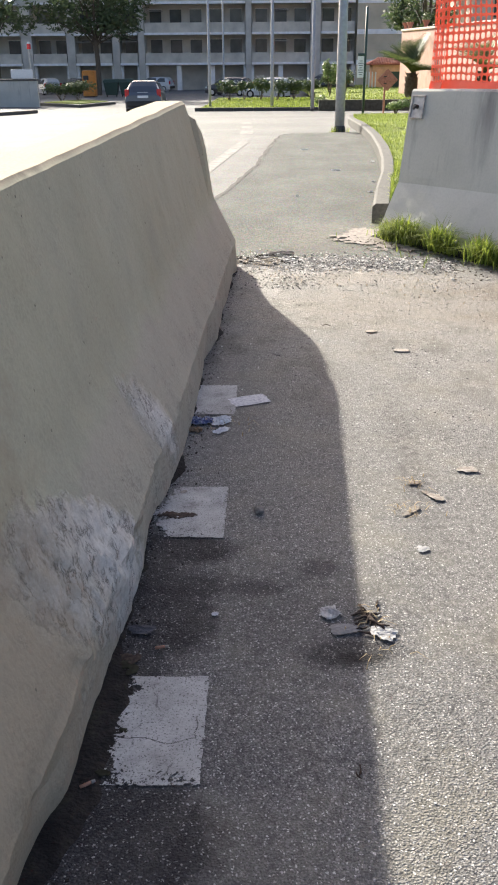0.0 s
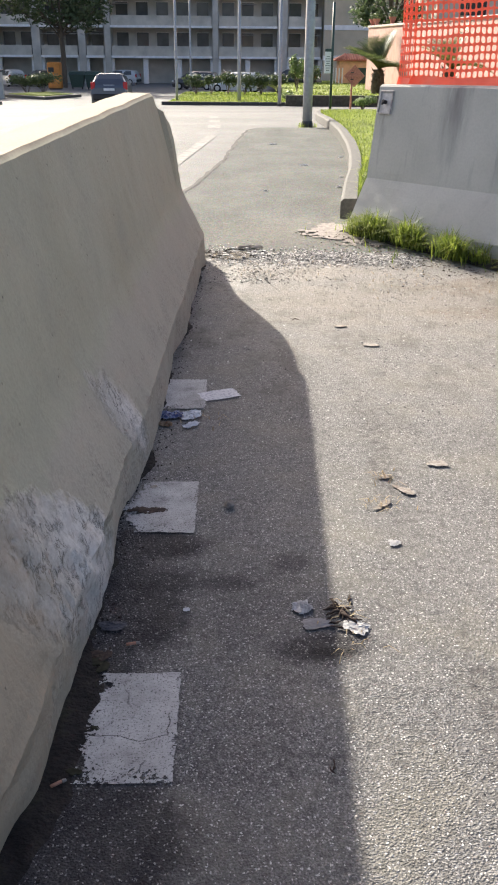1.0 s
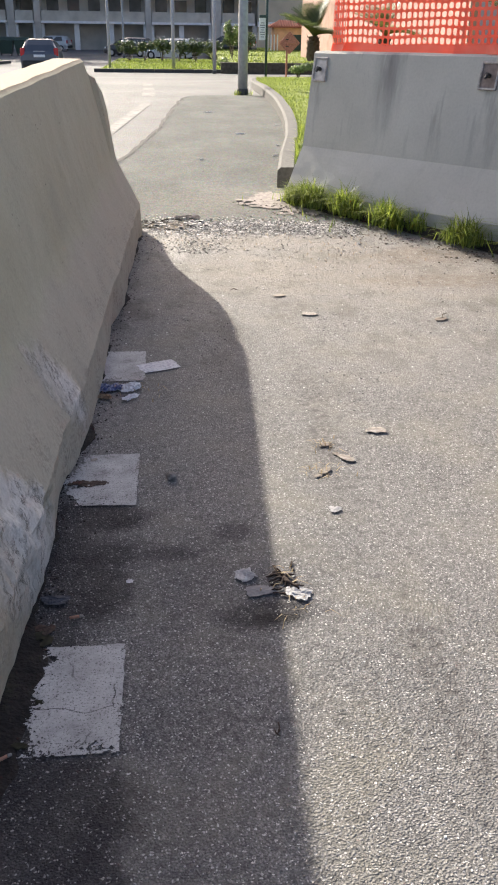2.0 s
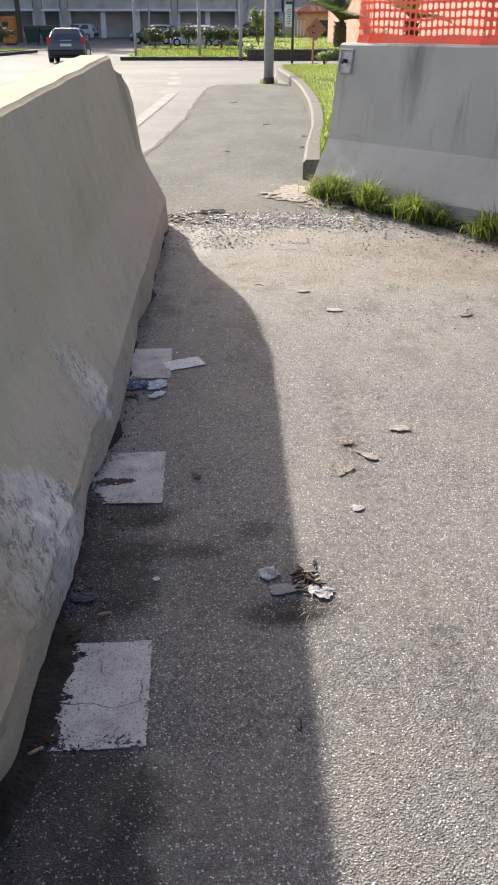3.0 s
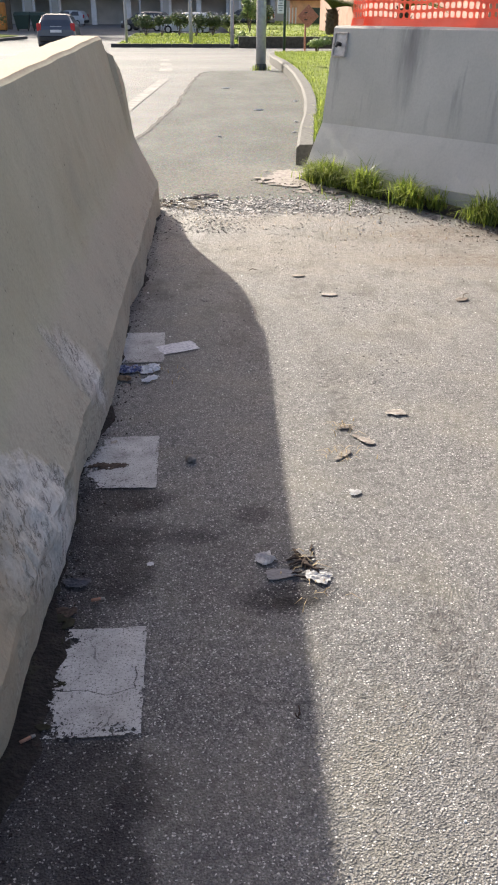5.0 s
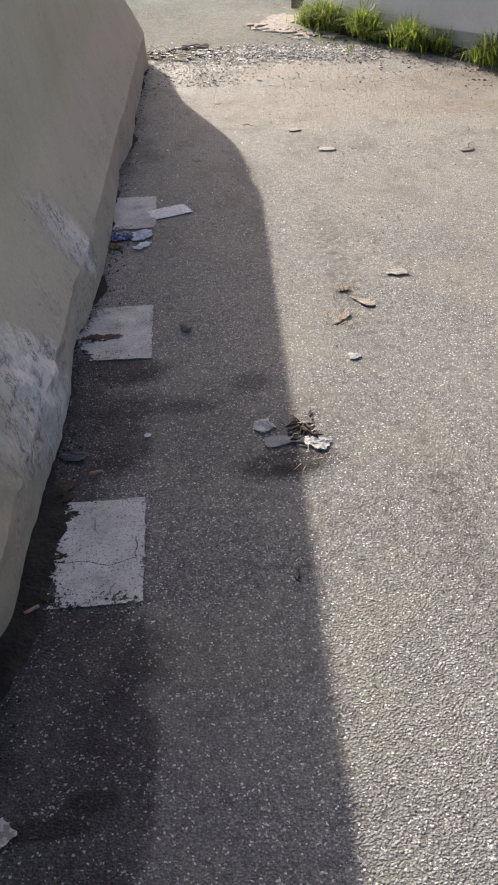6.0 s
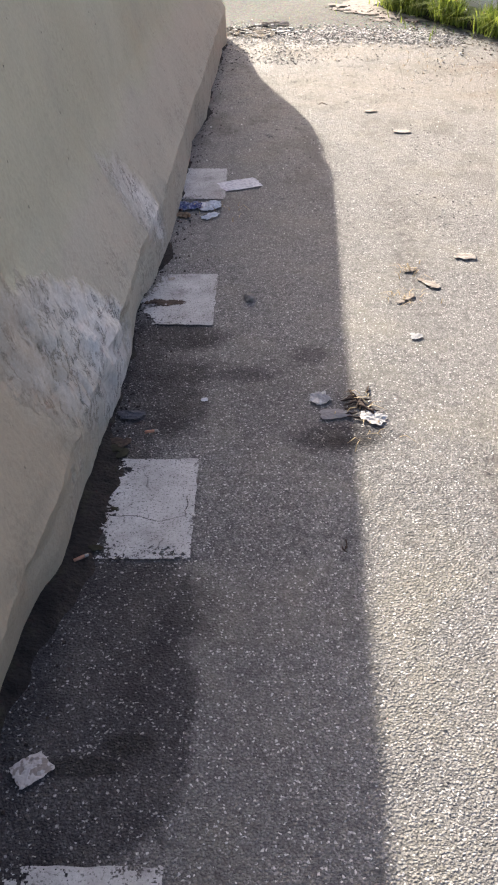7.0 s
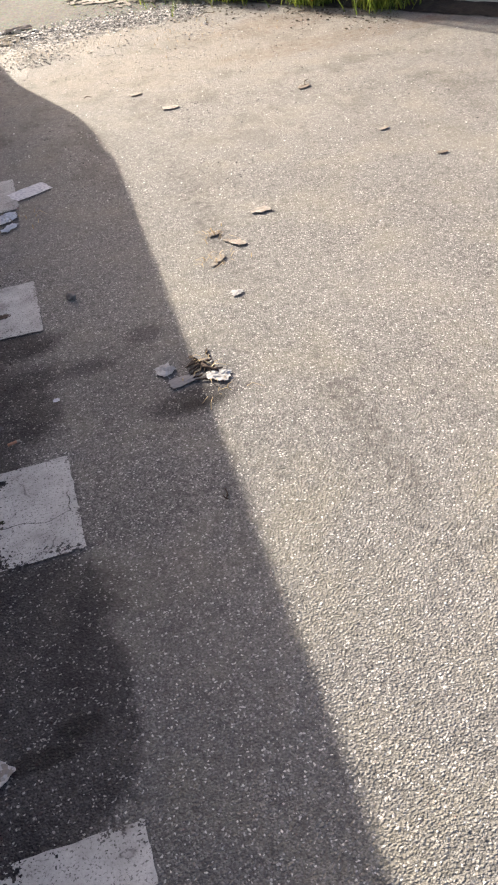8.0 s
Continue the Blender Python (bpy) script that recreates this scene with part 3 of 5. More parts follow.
def barrier_body(ys, fine, rough, foot, sink=0.0):
    sec = dense(GREY_SECTION if sink else SECTION, fine)
    rings = []
    for y in ys:
        ring = []
        for o, z in sec:
            q = Vector((o * 1.0, y, z))
            bump = 0.004 * noise.noise(q * 5) + 0.0018 * noise.noise(q * 28)
            low = max(0.0, 1 - z / 0.22)
            sign = 1 if o > -0.33 else -1
            shift = bump * rough
            if sign > 0:
                shift += low * float(np.interp(y, [p[0] for p in foot], [p[1] for p in foot])) if foot else 0.0
                edge = max(0.0, 1 - abs(z - 0.13) / 0.12)
                worn = float(np.interp(y, [1.4, 2.0], [1.0, 0.3]))
                chip = worn * max(0.0, noise.noise(Vector((y * 9, z * 14, 2.0))) - 0.05)
                shift -= rough * edge * (0.03 * chip + 0.012 * worn * abs(noise.noise(Vector((y * 30, z * 40, 7.0)))))
                scar = math.exp(-(((y - 0.4) * 0.85 - (z - 0.22) * 0.53) / 0.38) ** 2 - (((y - 0.4) * 0.53 + (z - 0.22) * 0.85) / 0.15) ** 2)
                shift += rough * scar * (0.016 * noise.noise(Vector((y * 14, z * 18, 9))) + 0.008 * noise.noise(Vector((y * 45, z * 50, 4))))
            rim = max(0.0, 1 - math.hypot(min(abs(o + 0.26), abs(o + 0.43)), z - 0.995) / 0.035)
            drop = rough * rim * (0.003 * max(0.0, noise.noise(Vector((y * 4.3, o * 3, 5.0))) - 0.3) + 0.0012 * noise.noise(Vector((y * 19, o * 9, 8.0))))
            if not sink and y > 4.2 and sign > 0:
                shift += 0.028 * min(1.0, (y - 4.2) / 0.03) * min(1.0, max(0.0, (z - 0.42) / 0.3))
            if not sink and y > 4.16:
                z = min(z, float(np.interp(y, (4.16, 4.2, 4.29, 4.38), (1.0, 0.92, 0.855, 0.815))) + 0.006 * noise.noise(Vector((y * 16, o * 8, 3.0))))
            lift = rough * 0.012 * max(0.0, noise.noise(Vector((y * 3.1, 1.0, 0.5)))) if z < 0.02 else 0.0
            ring.append((o + sign * shift - sign * drop, y, z if z < 0.09 and sink else max(0.0, z - drop + 0.003 * noise.noise(Vector((y * 3, o * 9, 1))) * (z > 0.9)) + lift * (not sink)))
        rings.append(ring)
    return Geo().loft(rings)


left_barrier = thing("concrete_barrier", pose(-0.25, 0, 0, 0, 0, -2.09), "weathered beige concrete traffic barrier with spalled foot", "barrier", "concrete barriers")
ys = steps(-2.0, -0.9, 0.1)[:-1] + steps(-0.9, 4.16, 0.02)[:-1] + [4.16, 4.18, 4.2]
for name, run, note in (("body", ys, ""), ("end_key", steps(4.196, 4.38, 0.0184), "lower moulded end key of the barrier")):
    part(name, barrier_body(run, 0.018, 1.0, FOOT), OLD, left_barrier, note, True).data.set_sharp_from_angle(angle=radians(15))

# the grey barriers on the other side of the path
WAY, OUT = Vector((0.574, -0.819, 0)), Vector((-0.819, -0.574, 0))
FLAT = Matrix(((OUT.x, WAY.x, 0, 0.979), (OUT.y, WAY.y, 0, 5.415), (0, 0, 1, 0.0), (0, 0, 0, 1)))
RIGHT = FLAT @ pose(0, 0, 0, 1.5, 0, 0)


def grey_barrier(y0, y1, label):
    ob = thing("concrete_barrier", RIGHT @ pose(0, y0, 0), label, "barrier", "concrete barriers")
    n = y1 - y0
    part("body", barrier_body(steps(0, n, 0.08), 0.05, 0.35, [], 0.2), SMOOTH, ob)
    for s in (0.09, n - 0.36):
        tilt = pose(-0.238, s, 0.88, 0, -11.5, 0)
        first = s < 0.1 and y0 == 0.0
        plate = part("anchor_plate", Geo().box((0.002, 0, 0), (0.012, 0.13, 0.16), tilt, 0.003), PLATE if first else RUSTY, ob, "square grey metal anchor plate" if first else "rust-stained anchor plate")
        bolt = Geo().tube([tilt @ Vector((0.006, 0, 0)), tilt @ Vector((0.04, 0, 0.002))], 0.014, 10)
        bolt.tube([tilt @ Vector((0.036, 0, 0)), tilt @ Vector((0.046, 0, -0.02))], 0.009, 8)
        part("bolt", bolt, DARK, plate, "dark hooked bolt")
        for a, b, c, d in ((0, 0.074, 0.13, 0.012), (0, -0.074, 0.13, 0.012)):
            part("plate_rim", Geo().box((0.012, a, b), (0.01, c, d), tilt, 0.002), RIMMED, plate)
        for a in (-0.06, 0.06):
            part("plate_rim", Geo().box((0.012, a, 0), (0.01, 0.012, 0.136), tilt, 0.002), RIMMED, plate)
    return ob


RUSTY = plain("rust_stained_plate", (0.24, 0.19, 0.165), 0.75, 0.1, 20, 0.35)
PLATE = plain("grey_anchor_plate", (0.46, 0.445, 0.42), 0.6, 0.3, 30, 0.2)
RIMMED = plain("stained_plate_rim", (0.4, 0.375, 0.345), 0.7, 0.2, 40, 0.3)
DARK = plain("dark_steel", (0.05, 0.048, 0.045), 0.5, 0.6, 30, 0.3)
grey_barrier(0.0, 1.9, "smooth grey concrete traffic barrier under an orange net")
grey_barrier(1.912, 7.0, "long grey concrete barrier continuing the net line")


def net_plastic():
    p = Paint("orange_barrier_plastic", 0.45, spec=0.4)
    n = p.noise(7.0, 3)
    col = p.ramp(n, [(0.3, (0.78, 0.19, 0.11)), (0.7, (0.88, 0.27, 0.17))])
    p.done(col)
    return p.thin((0.95, 0.3, 0.19), 0.45)


NET = net_plastic()


def net_sheet(s0, s1, rows, wide, tall, depth, squeeze):
    """A sheet of barrier netting: one ring of plastic round each oval hole."""
    geo = Geo()
    cols = round((s1 - s0) / wide)

    def place(u, v):
        y = s0 + u * wide
        if squeeze:
            y = s0 + squeeze * (u * wide) + (1 - squeeze) * (s1 - s0) * (u / cols) ** 2
        sag = 0.012 * noise.noise((u * 0.13, v * 0.4, depth * 30)) + 0.006 * noise.noise((u * 0.9, v * 0.9, 2))
        out = depth + 0.03 * noise.noise((u * 0.11, v * 0.12, depth * 9 + 1))
        return (-0.335 + out, y, 1.045 + v * tall + sag)

    for r in range(rows):
        for c in range(cols):
            outer, inner = [], []
            for k in range(12):
                a = math.pi * (2 * k + 3) / 12
                su, sv = math.cos(a), math.sin(a)
                m = max(abs(su), abs(sv))
                q = (su ** 4 + sv ** 4) ** 0.25
                outer.append(place(c + 0.5 + 0.5 * su / m, r + 0.5 + 0.5 * sv / m))
                inner.append(place(c + 0.5 + 0.375 * su / q, r + 0.5 + 0.36 * sv / q))
            geo.add(outer + inner, [(k, (k + 1) % 12, 12 + (k + 1) % 12, 12 + k) for k in range(12)])
    n = cols + 1
    low = [place(c, 0) for c in range(n)]
    hem = [(x + 0.012 * noise.noise((y * 8, 0, 3)) + 0.015, y, 0.998) for x, y, z in low]
    geo.add(low + hem, [(c, c + 1, n + c + 1, n + c) for c in range(cols)])
    return geo


net = thing("safety_net", RIGHT, "orange plastic safety net fixed along the barrier top", "safety net")
for name, g in (("net_sheet", net_sheet(0.14, 3.6, 15, 0.048, 0.051, 0.0, 0.0)), ("net_fold", net_sheet(0.13, 0.25, 15, 0.02, 0.051, 0.03, 0.3)), ("net_overlap", net_sheet(1.22, 4.4, 15, 0.048, 0.05, 0.045, 0.0))):
    ob = part(name, g, NET, net)
    thick = ob.modifiers.new("thickness", "SOLIDIFY")
    thick.thickness = 0.0025

# ---- painted squares of the crossing ----
def mark(y0, x1, ragged, crack, label):
    geo = Geo()
    n = 170
    x0 = x1 - 0.32
    pts = []
    for j in range(n + 1):
        for i in range(n + 1):
            x, y = x0 + (x1 - x0) * i / n, y0 + 0.315 * j / n
            e = 0.004 * noise.noise((x * 30, y * 30, 1)) if i in (0, n) or j in (0, n) else 0
            pts.append((x + e, y + e, 0.004))
    faces = []
    for j in range(n):
        for i in range(n):
            u, v = (i + 0.5) / n, (j + 0.5) / n
            worn = noise.noise((u * 6, y0 * 7 + v * 6, 2.5)) + 0.6 * noise.noise((u * 17, y0 * 7 + v * 17, 4.5)) + 0.5 * noise.noise((u * 50, y0 * 7 + v * 50, 6.5))
            speck = noise.noise((u * 48, y0 * 9 + v * 48, 8.5)) + 0.8 * noise.noise((u * 105, y0 * 9 + v * 105, 3.5))
            border = min(1 - u, v, 1 - v)
            inside = (u - ragged - 0.12 * worn - 0.2 * max(0, v - 0.55) * ragged * 2) / 0.2
            if inside < 0.25 * speck or speck > 0.42 + 1.3 * inside or (border < 0.05 and speck + 0.5 * worn > 0.4 + border * 10):
                continue
            if speck + 0.3 * worn > 1.02 or (v < 0.3 and speck + 0.5 * worn > 0.3 + v * 2.6):
                continue
            if crack:
                run = crack + 0.035 * math.sin(u * 6 + y0) + 0.03 * noise.noise((u * 7, y0, 5.5))
                turn = 0.95 + 0.02 * noise.noise((v * 11, y0, 1.5))
                if (ragged < u < turn and abs(v - run) < 0.0035) or (abs(u - turn) < 0.0045 and crack < v < crack + 0.2):
                    continue
            faces.append((j * (n + 1) + i, j * (n + 1) + i + 1, (j + 1) * (n + 1) + i + 1, (j + 1) * (n + 1) + i))
    geo.add(pts, faces)
    ob = single("road_marking", geo, PAINT, label, "road marking", "crossing squares")
    return ob


for y0, x1, ragged, crack in ((-0.92, -0.006, 0.3, 0.3), (0.0, -0.009, 0.42, 0.4), (0.92, -0.003, 0.42, 0.0), (1.84, 0.0, 0.3, 0.0)):
    mark(y0, x1, ragged, crack, "worn white painted square on the asphalt")


def line_mark(name, pts, width, label, gap=None):
    geo = Geo()
    for k, ((xa, ya), (xb, yb)) in enumerate(zip(pts, pts[1:])):
        if gap and k % 2:
            continue
        n = 6
        v = []
        for i in range(n + 1):
            x, y = xa + (xb - xa) * i / n, ya + (yb - ya) * i / n
            v += [(x - width / 2, y, level(y) - 0.016), (x + width / 2, y, level(y) - 0.016)]
        geo.add(v, [(2 * i, 2 * i + 1, 2 * i + 3, 2 * i + 2) for i in range(n)])
    single(name, geo, FADED, label, "road marking", "road lines")


FADED = plain("faded_road_line", (0.175, 0.172, 0.163), 0.85, 0, 14, 0.35, 0.3)
line_mark("road_line", [(-1.03, 5.0), (-0.6, 10.0), (-0.41, 12.2), (-0.23, 14.35)], 0.16, "worn white edge line on the road")
line_mark("road_line", [(-0.25, 16.6), (-0.27, 18.0), (-0.3, 19.6), (-0.33, 21.4), (-0.4, 23.6), (-0.45, 26.0)], 0.25, "broken white line leading round the bend", True)

# ---- dirt along the barrier, rubble across the path ----
def crumbs(name, spots, material, label, category):
    geo = Geo()
    for x, y, z, r in spots:
        pts = []
        for k in range(8):
            a, c = (1 if k & 1 else -1), (1 if k & 2 else -1)
            e = 1 if k & 4 else -1
            pts.append((x + r * a * RNG.uniform(0.5, 1.1), y + r * c * RNG.uniform(0.5, 1.1), z + r * (0.5 + 0.55 * e * RNG.uniform(0.5, 1.0))))
        geo.add(pts, [(0, 2, 3, 1), (4, 5, 7, 6), (0, 1, 5, 4), (2, 6, 7, 3), (0, 4, 6, 2), (1, 3, 7, 5)])
    return single(name, geo, material, label, category, "", "stuff")


def foot_x(y):
    return -0.25 + 0.0365 * y + float(np.interp(y, [p[0] for p in FOOT], [p[1] for p in FOOT]))


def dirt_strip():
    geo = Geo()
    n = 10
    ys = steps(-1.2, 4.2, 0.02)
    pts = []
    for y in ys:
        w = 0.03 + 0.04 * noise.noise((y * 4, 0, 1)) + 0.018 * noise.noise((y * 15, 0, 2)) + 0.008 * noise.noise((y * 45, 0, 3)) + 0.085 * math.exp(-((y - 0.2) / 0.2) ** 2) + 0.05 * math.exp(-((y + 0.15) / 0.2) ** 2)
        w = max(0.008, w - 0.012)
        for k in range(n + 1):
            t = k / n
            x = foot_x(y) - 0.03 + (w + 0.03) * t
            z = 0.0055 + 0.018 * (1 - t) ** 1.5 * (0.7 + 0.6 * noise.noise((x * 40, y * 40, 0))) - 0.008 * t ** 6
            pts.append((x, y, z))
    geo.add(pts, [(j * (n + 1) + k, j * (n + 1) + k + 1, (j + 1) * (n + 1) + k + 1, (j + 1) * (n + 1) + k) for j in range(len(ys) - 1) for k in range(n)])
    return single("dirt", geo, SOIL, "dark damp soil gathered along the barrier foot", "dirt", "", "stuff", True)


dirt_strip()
spots = []
for _ in range(700):
    y = RNG.uniform(-1.0, 4.1)
    spots.append((foot_x(y) + abs(RNG.gauss(0, 0.045)), y, 0.0, RNG.uniform(0.001, 0.0035)))
for _ in range(170):
    spots.append((RNG.gauss(0.08, 0.12), 4.53 + RNG.gauss(0, 0.06), 0.0, 0.003 + 0.009 * RNG.random() ** 2))
crumbs("soil_crumbs", spots, SOIL, "crumbs of dark soil beside the barrier", "dirt")

STONE = Paint("pale_rubble", 0.8)
STONE = STONE.done(STONE.ramp(STONE.island(), [(0.0, (0.035, 0.034, 0.034)), (0.4, (0.14, 0.137, 0.134)), (0.65, (0.36, 0.352, 0.34)), (1.0, (0.68, 0.665, 0.64))]))
spots = []
for _ in range(5000):
    x = RNG.uniform(-0.06, 1.3)
    y = 4.55 - 0.18 * x + RNG.gauss(0, 0.11) + (RNG.random() < 0.12) * RNG.uniform(-0.7, 0.1)
    spots.append((x, y, 0.0, 0.001 + 0.006 * RNG.random() ** 5))
for _ in range(160):
    spots.append((RNG.gauss(0.12, 0.14), 4.5 + RNG.gauss(0, 0.07), 0.0, 0.004 + 0.009 * RNG.random() ** 2))
for _ in range(900):
    spots.append((RNG.gauss(0.75, 0.2), 4.5 + RNG.gauss(0, 0.1), 0.0, 0.002 + 0.005 * RNG.random() ** 2))
for _ in range(900):
    spots.append((RNG.gauss(0.24, 0.13), RNG.uniform(3.75, 4.4), 0.0, 0.0012 + 0.004 * RNG.random() ** 2))
for _ in range(40):
    spots.append((RNG.gauss(0.13, 0.15), 4.6 + RNG.gauss(0, 0.07), 0.0, 0.004 + 0.008 * RNG.random() ** 2))
crumbs("rubble", spots, STONE, "loose gravel and crumbled asphalt across the path", "gravel")
spots = [(RNG.uniform(-0.2, 2.2), 2.5 + 2.0 * RNG.random(), 0.0, 0.001 + 0.003 * RNG.random() ** 3) for _ in range(800)]
spots += [(RNG.uniform(0.2, 1.6), RNG.uniform(-0.8, 2.8), 0.0, 0.0008 + 0.0018 * RNG.random() ** 2) for _ in range(1300)]
for _ in range(70):
    cx, cy = RNG.uniform(0.1, 2.0), RNG.uniform(1.6, 4.2)
    spots += [(cx + RNG.gauss(0, 0.12), cy + RNG.gauss(0, 0.06), 0.0, 0.001 + 0.0025 * RNG.random() ** 2) for _ in range(30)]
crumbs("grit", spots, STONE, "fine loose grit on the asphalt", "gravel")


def crust(name, cx, cy, rx, ry, h, material, label, seed):
    geo = Geo()
    n = 40
    pts, faces, keep = [], [], {}
    for j in range(n + 1):
        for i in range(n + 1):
            u, v = 2 * i / n - 1, 2 * j / n - 1
            d = math.hypot(u, v) + 0.5 * noise.noise((u * 1.7, v * 1.7, seed)) + 0.45 * noise.noise((u * 5, v * 5, seed)) + 0.3 * noise.noise((u * 11, v * 11, seed))
            x, y = cx + rx * u, cy + ry * v
            keep[i, j] = d < 0.8
            z = min(0.004, 0.02 * (0.85 - d)) - 0.003 + h * max(0.0, 0.85 - d) + h * 0.7 * max(0, noise.noise((x * 22, y * 22, seed))) * min(1, max(0, 0.9 - d) * 5)
            pts.append((x, y, z))
    for j in range(n):
        for i in range(n):
            if keep[i, j] and keep[i + 1, j] and keep[i, j + 1] and keep[i + 1, j + 1]:
                faces.append((j * (n + 1) + i, j * (n + 1) + i + 1, (j + 1) * (n + 1) + i + 1, (j + 1) * (n + 1) + i))
    geo.add(pts, faces)
    return single(name, geo, material, label, "crust", "", "", True)


PLASTER = plain("spilt_plaster", (0.25, 0.222, 0.2), 0.9, 0, 30, 0.3, 0.8)
MUD = plain("dried_mud", (0.11, 0.095, 0.075), 0.95, 0, 40, 0.45, 1.0)
crust("plaster_patch", 0.93, 5.3, 0.36, 0.38, 0.003, PLASTER, "pale spilt plaster crust on the asphalt", 3)
crust("plaster_patch", 1.07, 4.98, 0.24, 0.28, 0.003, PLASTER, "pinkish plaster crust beside the grass", 6)
crust("mud_patch", 0.1, 4.5, 0.2, 0.13, 0.008, MUD, "cracked dried mud by the barrier end", 9)

spots = []
for _ in range(900):
    p = FLAT @ Vector((0.2 + abs(RNG.gauss(0, 0.16)), RNG.uniform(-0.1, 2.4), 0.0))
    spots.append((p.x, p.y, 0.0, 0.0015 + 0.006 * RNG.random() ** 4))
crumbs("mud_crumbs", spots, MUD, "crumbs of dry brown mud beside the grass", "dirt")

# grass clumps along the foot of the grey barrier
soil_bed = Geo()
rows = []
for s in steps(0.05, 4.6, 0.05):
    for k in range(7):
        o = 0.0 + 0.2 * k / 6 + 0.03 * noise.noise((s * 5, k, 1)) - 0.02
        p = FLAT @ Vector((o - 0.02, s, 0.03 * (1 - k / 6) + 0.004 + 0.012 * noise.noise((s * 12, k, 3))))
        rows.append(p)
soil_bed.add(rows, [(j * 7 + k, j * 7 + k + 1, j * 7 + k + 8, j * 7 + k + 7) for j in range(len(rows) // 7 - 1) for k in range(6)])
single("soil_bed", soil_bed, SOIL, "dark soil strip along the grey barrier foot", "dirt", "", "stuff", True)
spots = []
for cs, co, r, h, n in ((0.2, 0.07, 0.09, 0.85, 330), (0.26, 0.13, 0.07, 0.7, 200), (0.37, 0.09, 0.1, 1.0, 460), (0.46, 0.16, 0.05, 0.6, 60), (0.7, 0.1, 0.09, 1.1, 380), (0.84, 0.15, 0.05, 0.8, 90), (1.08, 0.12, 0.09, 0.95, 260), (1.2, 0.17, 0.07, 1.0, 160), (1.34, 0.1, 0.06, 0.8, 70), (0.5, 0.04, 0.45, 0.4, 60), (1.2, 0.05, 0.45, 0.45, 60), (1.75, 0.14, 0.12, 1.0, 260), (2.2, 0.12, 0.14, 1.1, 300)):
    for _ in range(n):
        p = FLAT @ Vector((co + RNG.gauss(0, r * 0.42), cs + RNG.gauss(0, r * 0.6), 0.012))
        spots.append((p.x, p.y, p.z, h * max(0.45, 1.15 - 0.5 * abs((FLAT.inverted() @ p).y - cs) / r)))
blades("tall_grass", spots, 0.2, 0.0062, 1.3, GRASS, "long green grass clumps at the barrier foot")
spots = []
for _ in range(420):
    y = RNG.uniform(5.95, 8.5)
    spots.append((kerb_x(y) + 0.14 + abs(RNG.gauss(0, 0.07)), y, level(y) + 0.14, 1.0))
for _ in range(70):
    a = RNG.uniform(0, 6.28)
    spots.append((1.56 + 0.2 * math.cos(a) * RNG.random() ** 0.3, 16.9 + 0.14 * math.sin(a), level(16.9) - 0.02, 1.1))
blades("weeds", spots, 0.13, 0.008, 1.0, GRASS, "weeds along the kerb and round the lamp post")

# ---- posts and signs ----
def lamp_post(x, y, r, h, label):
    ob = thing("street_lamp", pose(x, y, level(y) - 0.02), label, "street lamp", "street lamps")
    part("pole", Geo().tube([(0, 0, 0), (0, 0, 1.0), (0, 0, h)], [r, r * 0.97, r * 0.6], 16), STEEL, ob, smooth=True)
    part("base_collar", Geo().tube([(0, 0, 0), (0, 0, 0.1), (0, 0, 0.13)], [r * 1.2, r * 1.15, r * 1.02], 16), KERB, ob, "grimy base collar")
    part("arm", Geo().tube([(0, 0, h - 0.05), (-0.3, 0.0, h + 0.2), (-1.2, 0, h + 0.32)], [r * 0.5, r * 0.45, r * 0.4], 10), STEEL, ob, smooth=True)
    part("lamp_head", Geo().box((-1.45, 0, h + 0.3), (0.6, 0.22, 0.12), None, 0.04), STEEL, ob)
    return ob


lamp_post(1.56, 16.9, 0.095, 8.0, "grey steel street lamp post with weedy foot")
lamp_post(-2.86, 49.0, 0.075, 7.5, "slim grey steel lamp post on the verge")
lamp_post(0.46, 48.4, 0.095, 8.0, "grey steel lamp post on the verge")
lamp_post(2.46, 45.8, 0.09, 8.0, "grey steel lamp post beside the low wall")
lamp_post(-3.2, 74.0, 0.08, 8.0, "slim grey lamp post by the parked cars")

stop = thing("sign_post", pose(3.2, 28.4, level(28.4) + 0.1), "dark green post with narrow white sign board", "sign")
part("pole", Geo().tube([(0, 0, 0), (0, 0, 3.1)], 0.04, 10), DARK_GREEN, stop, smooth=True)
board = part("sign_board", Geo().box((-0.13, 0.0, 1.42), (0.2, 0.05, 0.62), None, 0.012), WHITE, stop, "white enamel board")
part("board_cap", Geo().box((-0.11, 0.0, 1.77), (0.24, 0.07, 0.08), None, 0.012), DARK_GREEN, board)
for k in range(7):
    part("text_bar", Geo().box((-0.13, -0.0275, 1.2 + 0.065 * k), (0.1 + 0.03 * (k % 3), 0.004, 0.016)), DARK, board)

warn = thing("road_sign", pose(4.05, 29.4, level(29.4) + 0.08), "rusty red diamond sign seen from behind on a thin post", "sign")
part("pole", Geo().tube([(-0.08, 0, 0), (-0.08, 0, 1.15)], 0.032, 8), RUST, warn)
part("sign_plate", Geo().box((0, 0, 0), (0.48, 0.025, 0.48), pose(0.0, 0, 1.08, 0, 45, 0), 0.01), RUST, warn)
part("back_rail", Geo().box((-0.02, -0.03, 1.08), (0.4, 0.03, 0.05), None, 0.006), RUST, warn)
for k in (-0.1, 0.1):
    part("clamp", Geo().box((-0.08, -0.045, 1.08 + k), (0.1, 0.03, 0.03), None, 0.005), DARK, warn)

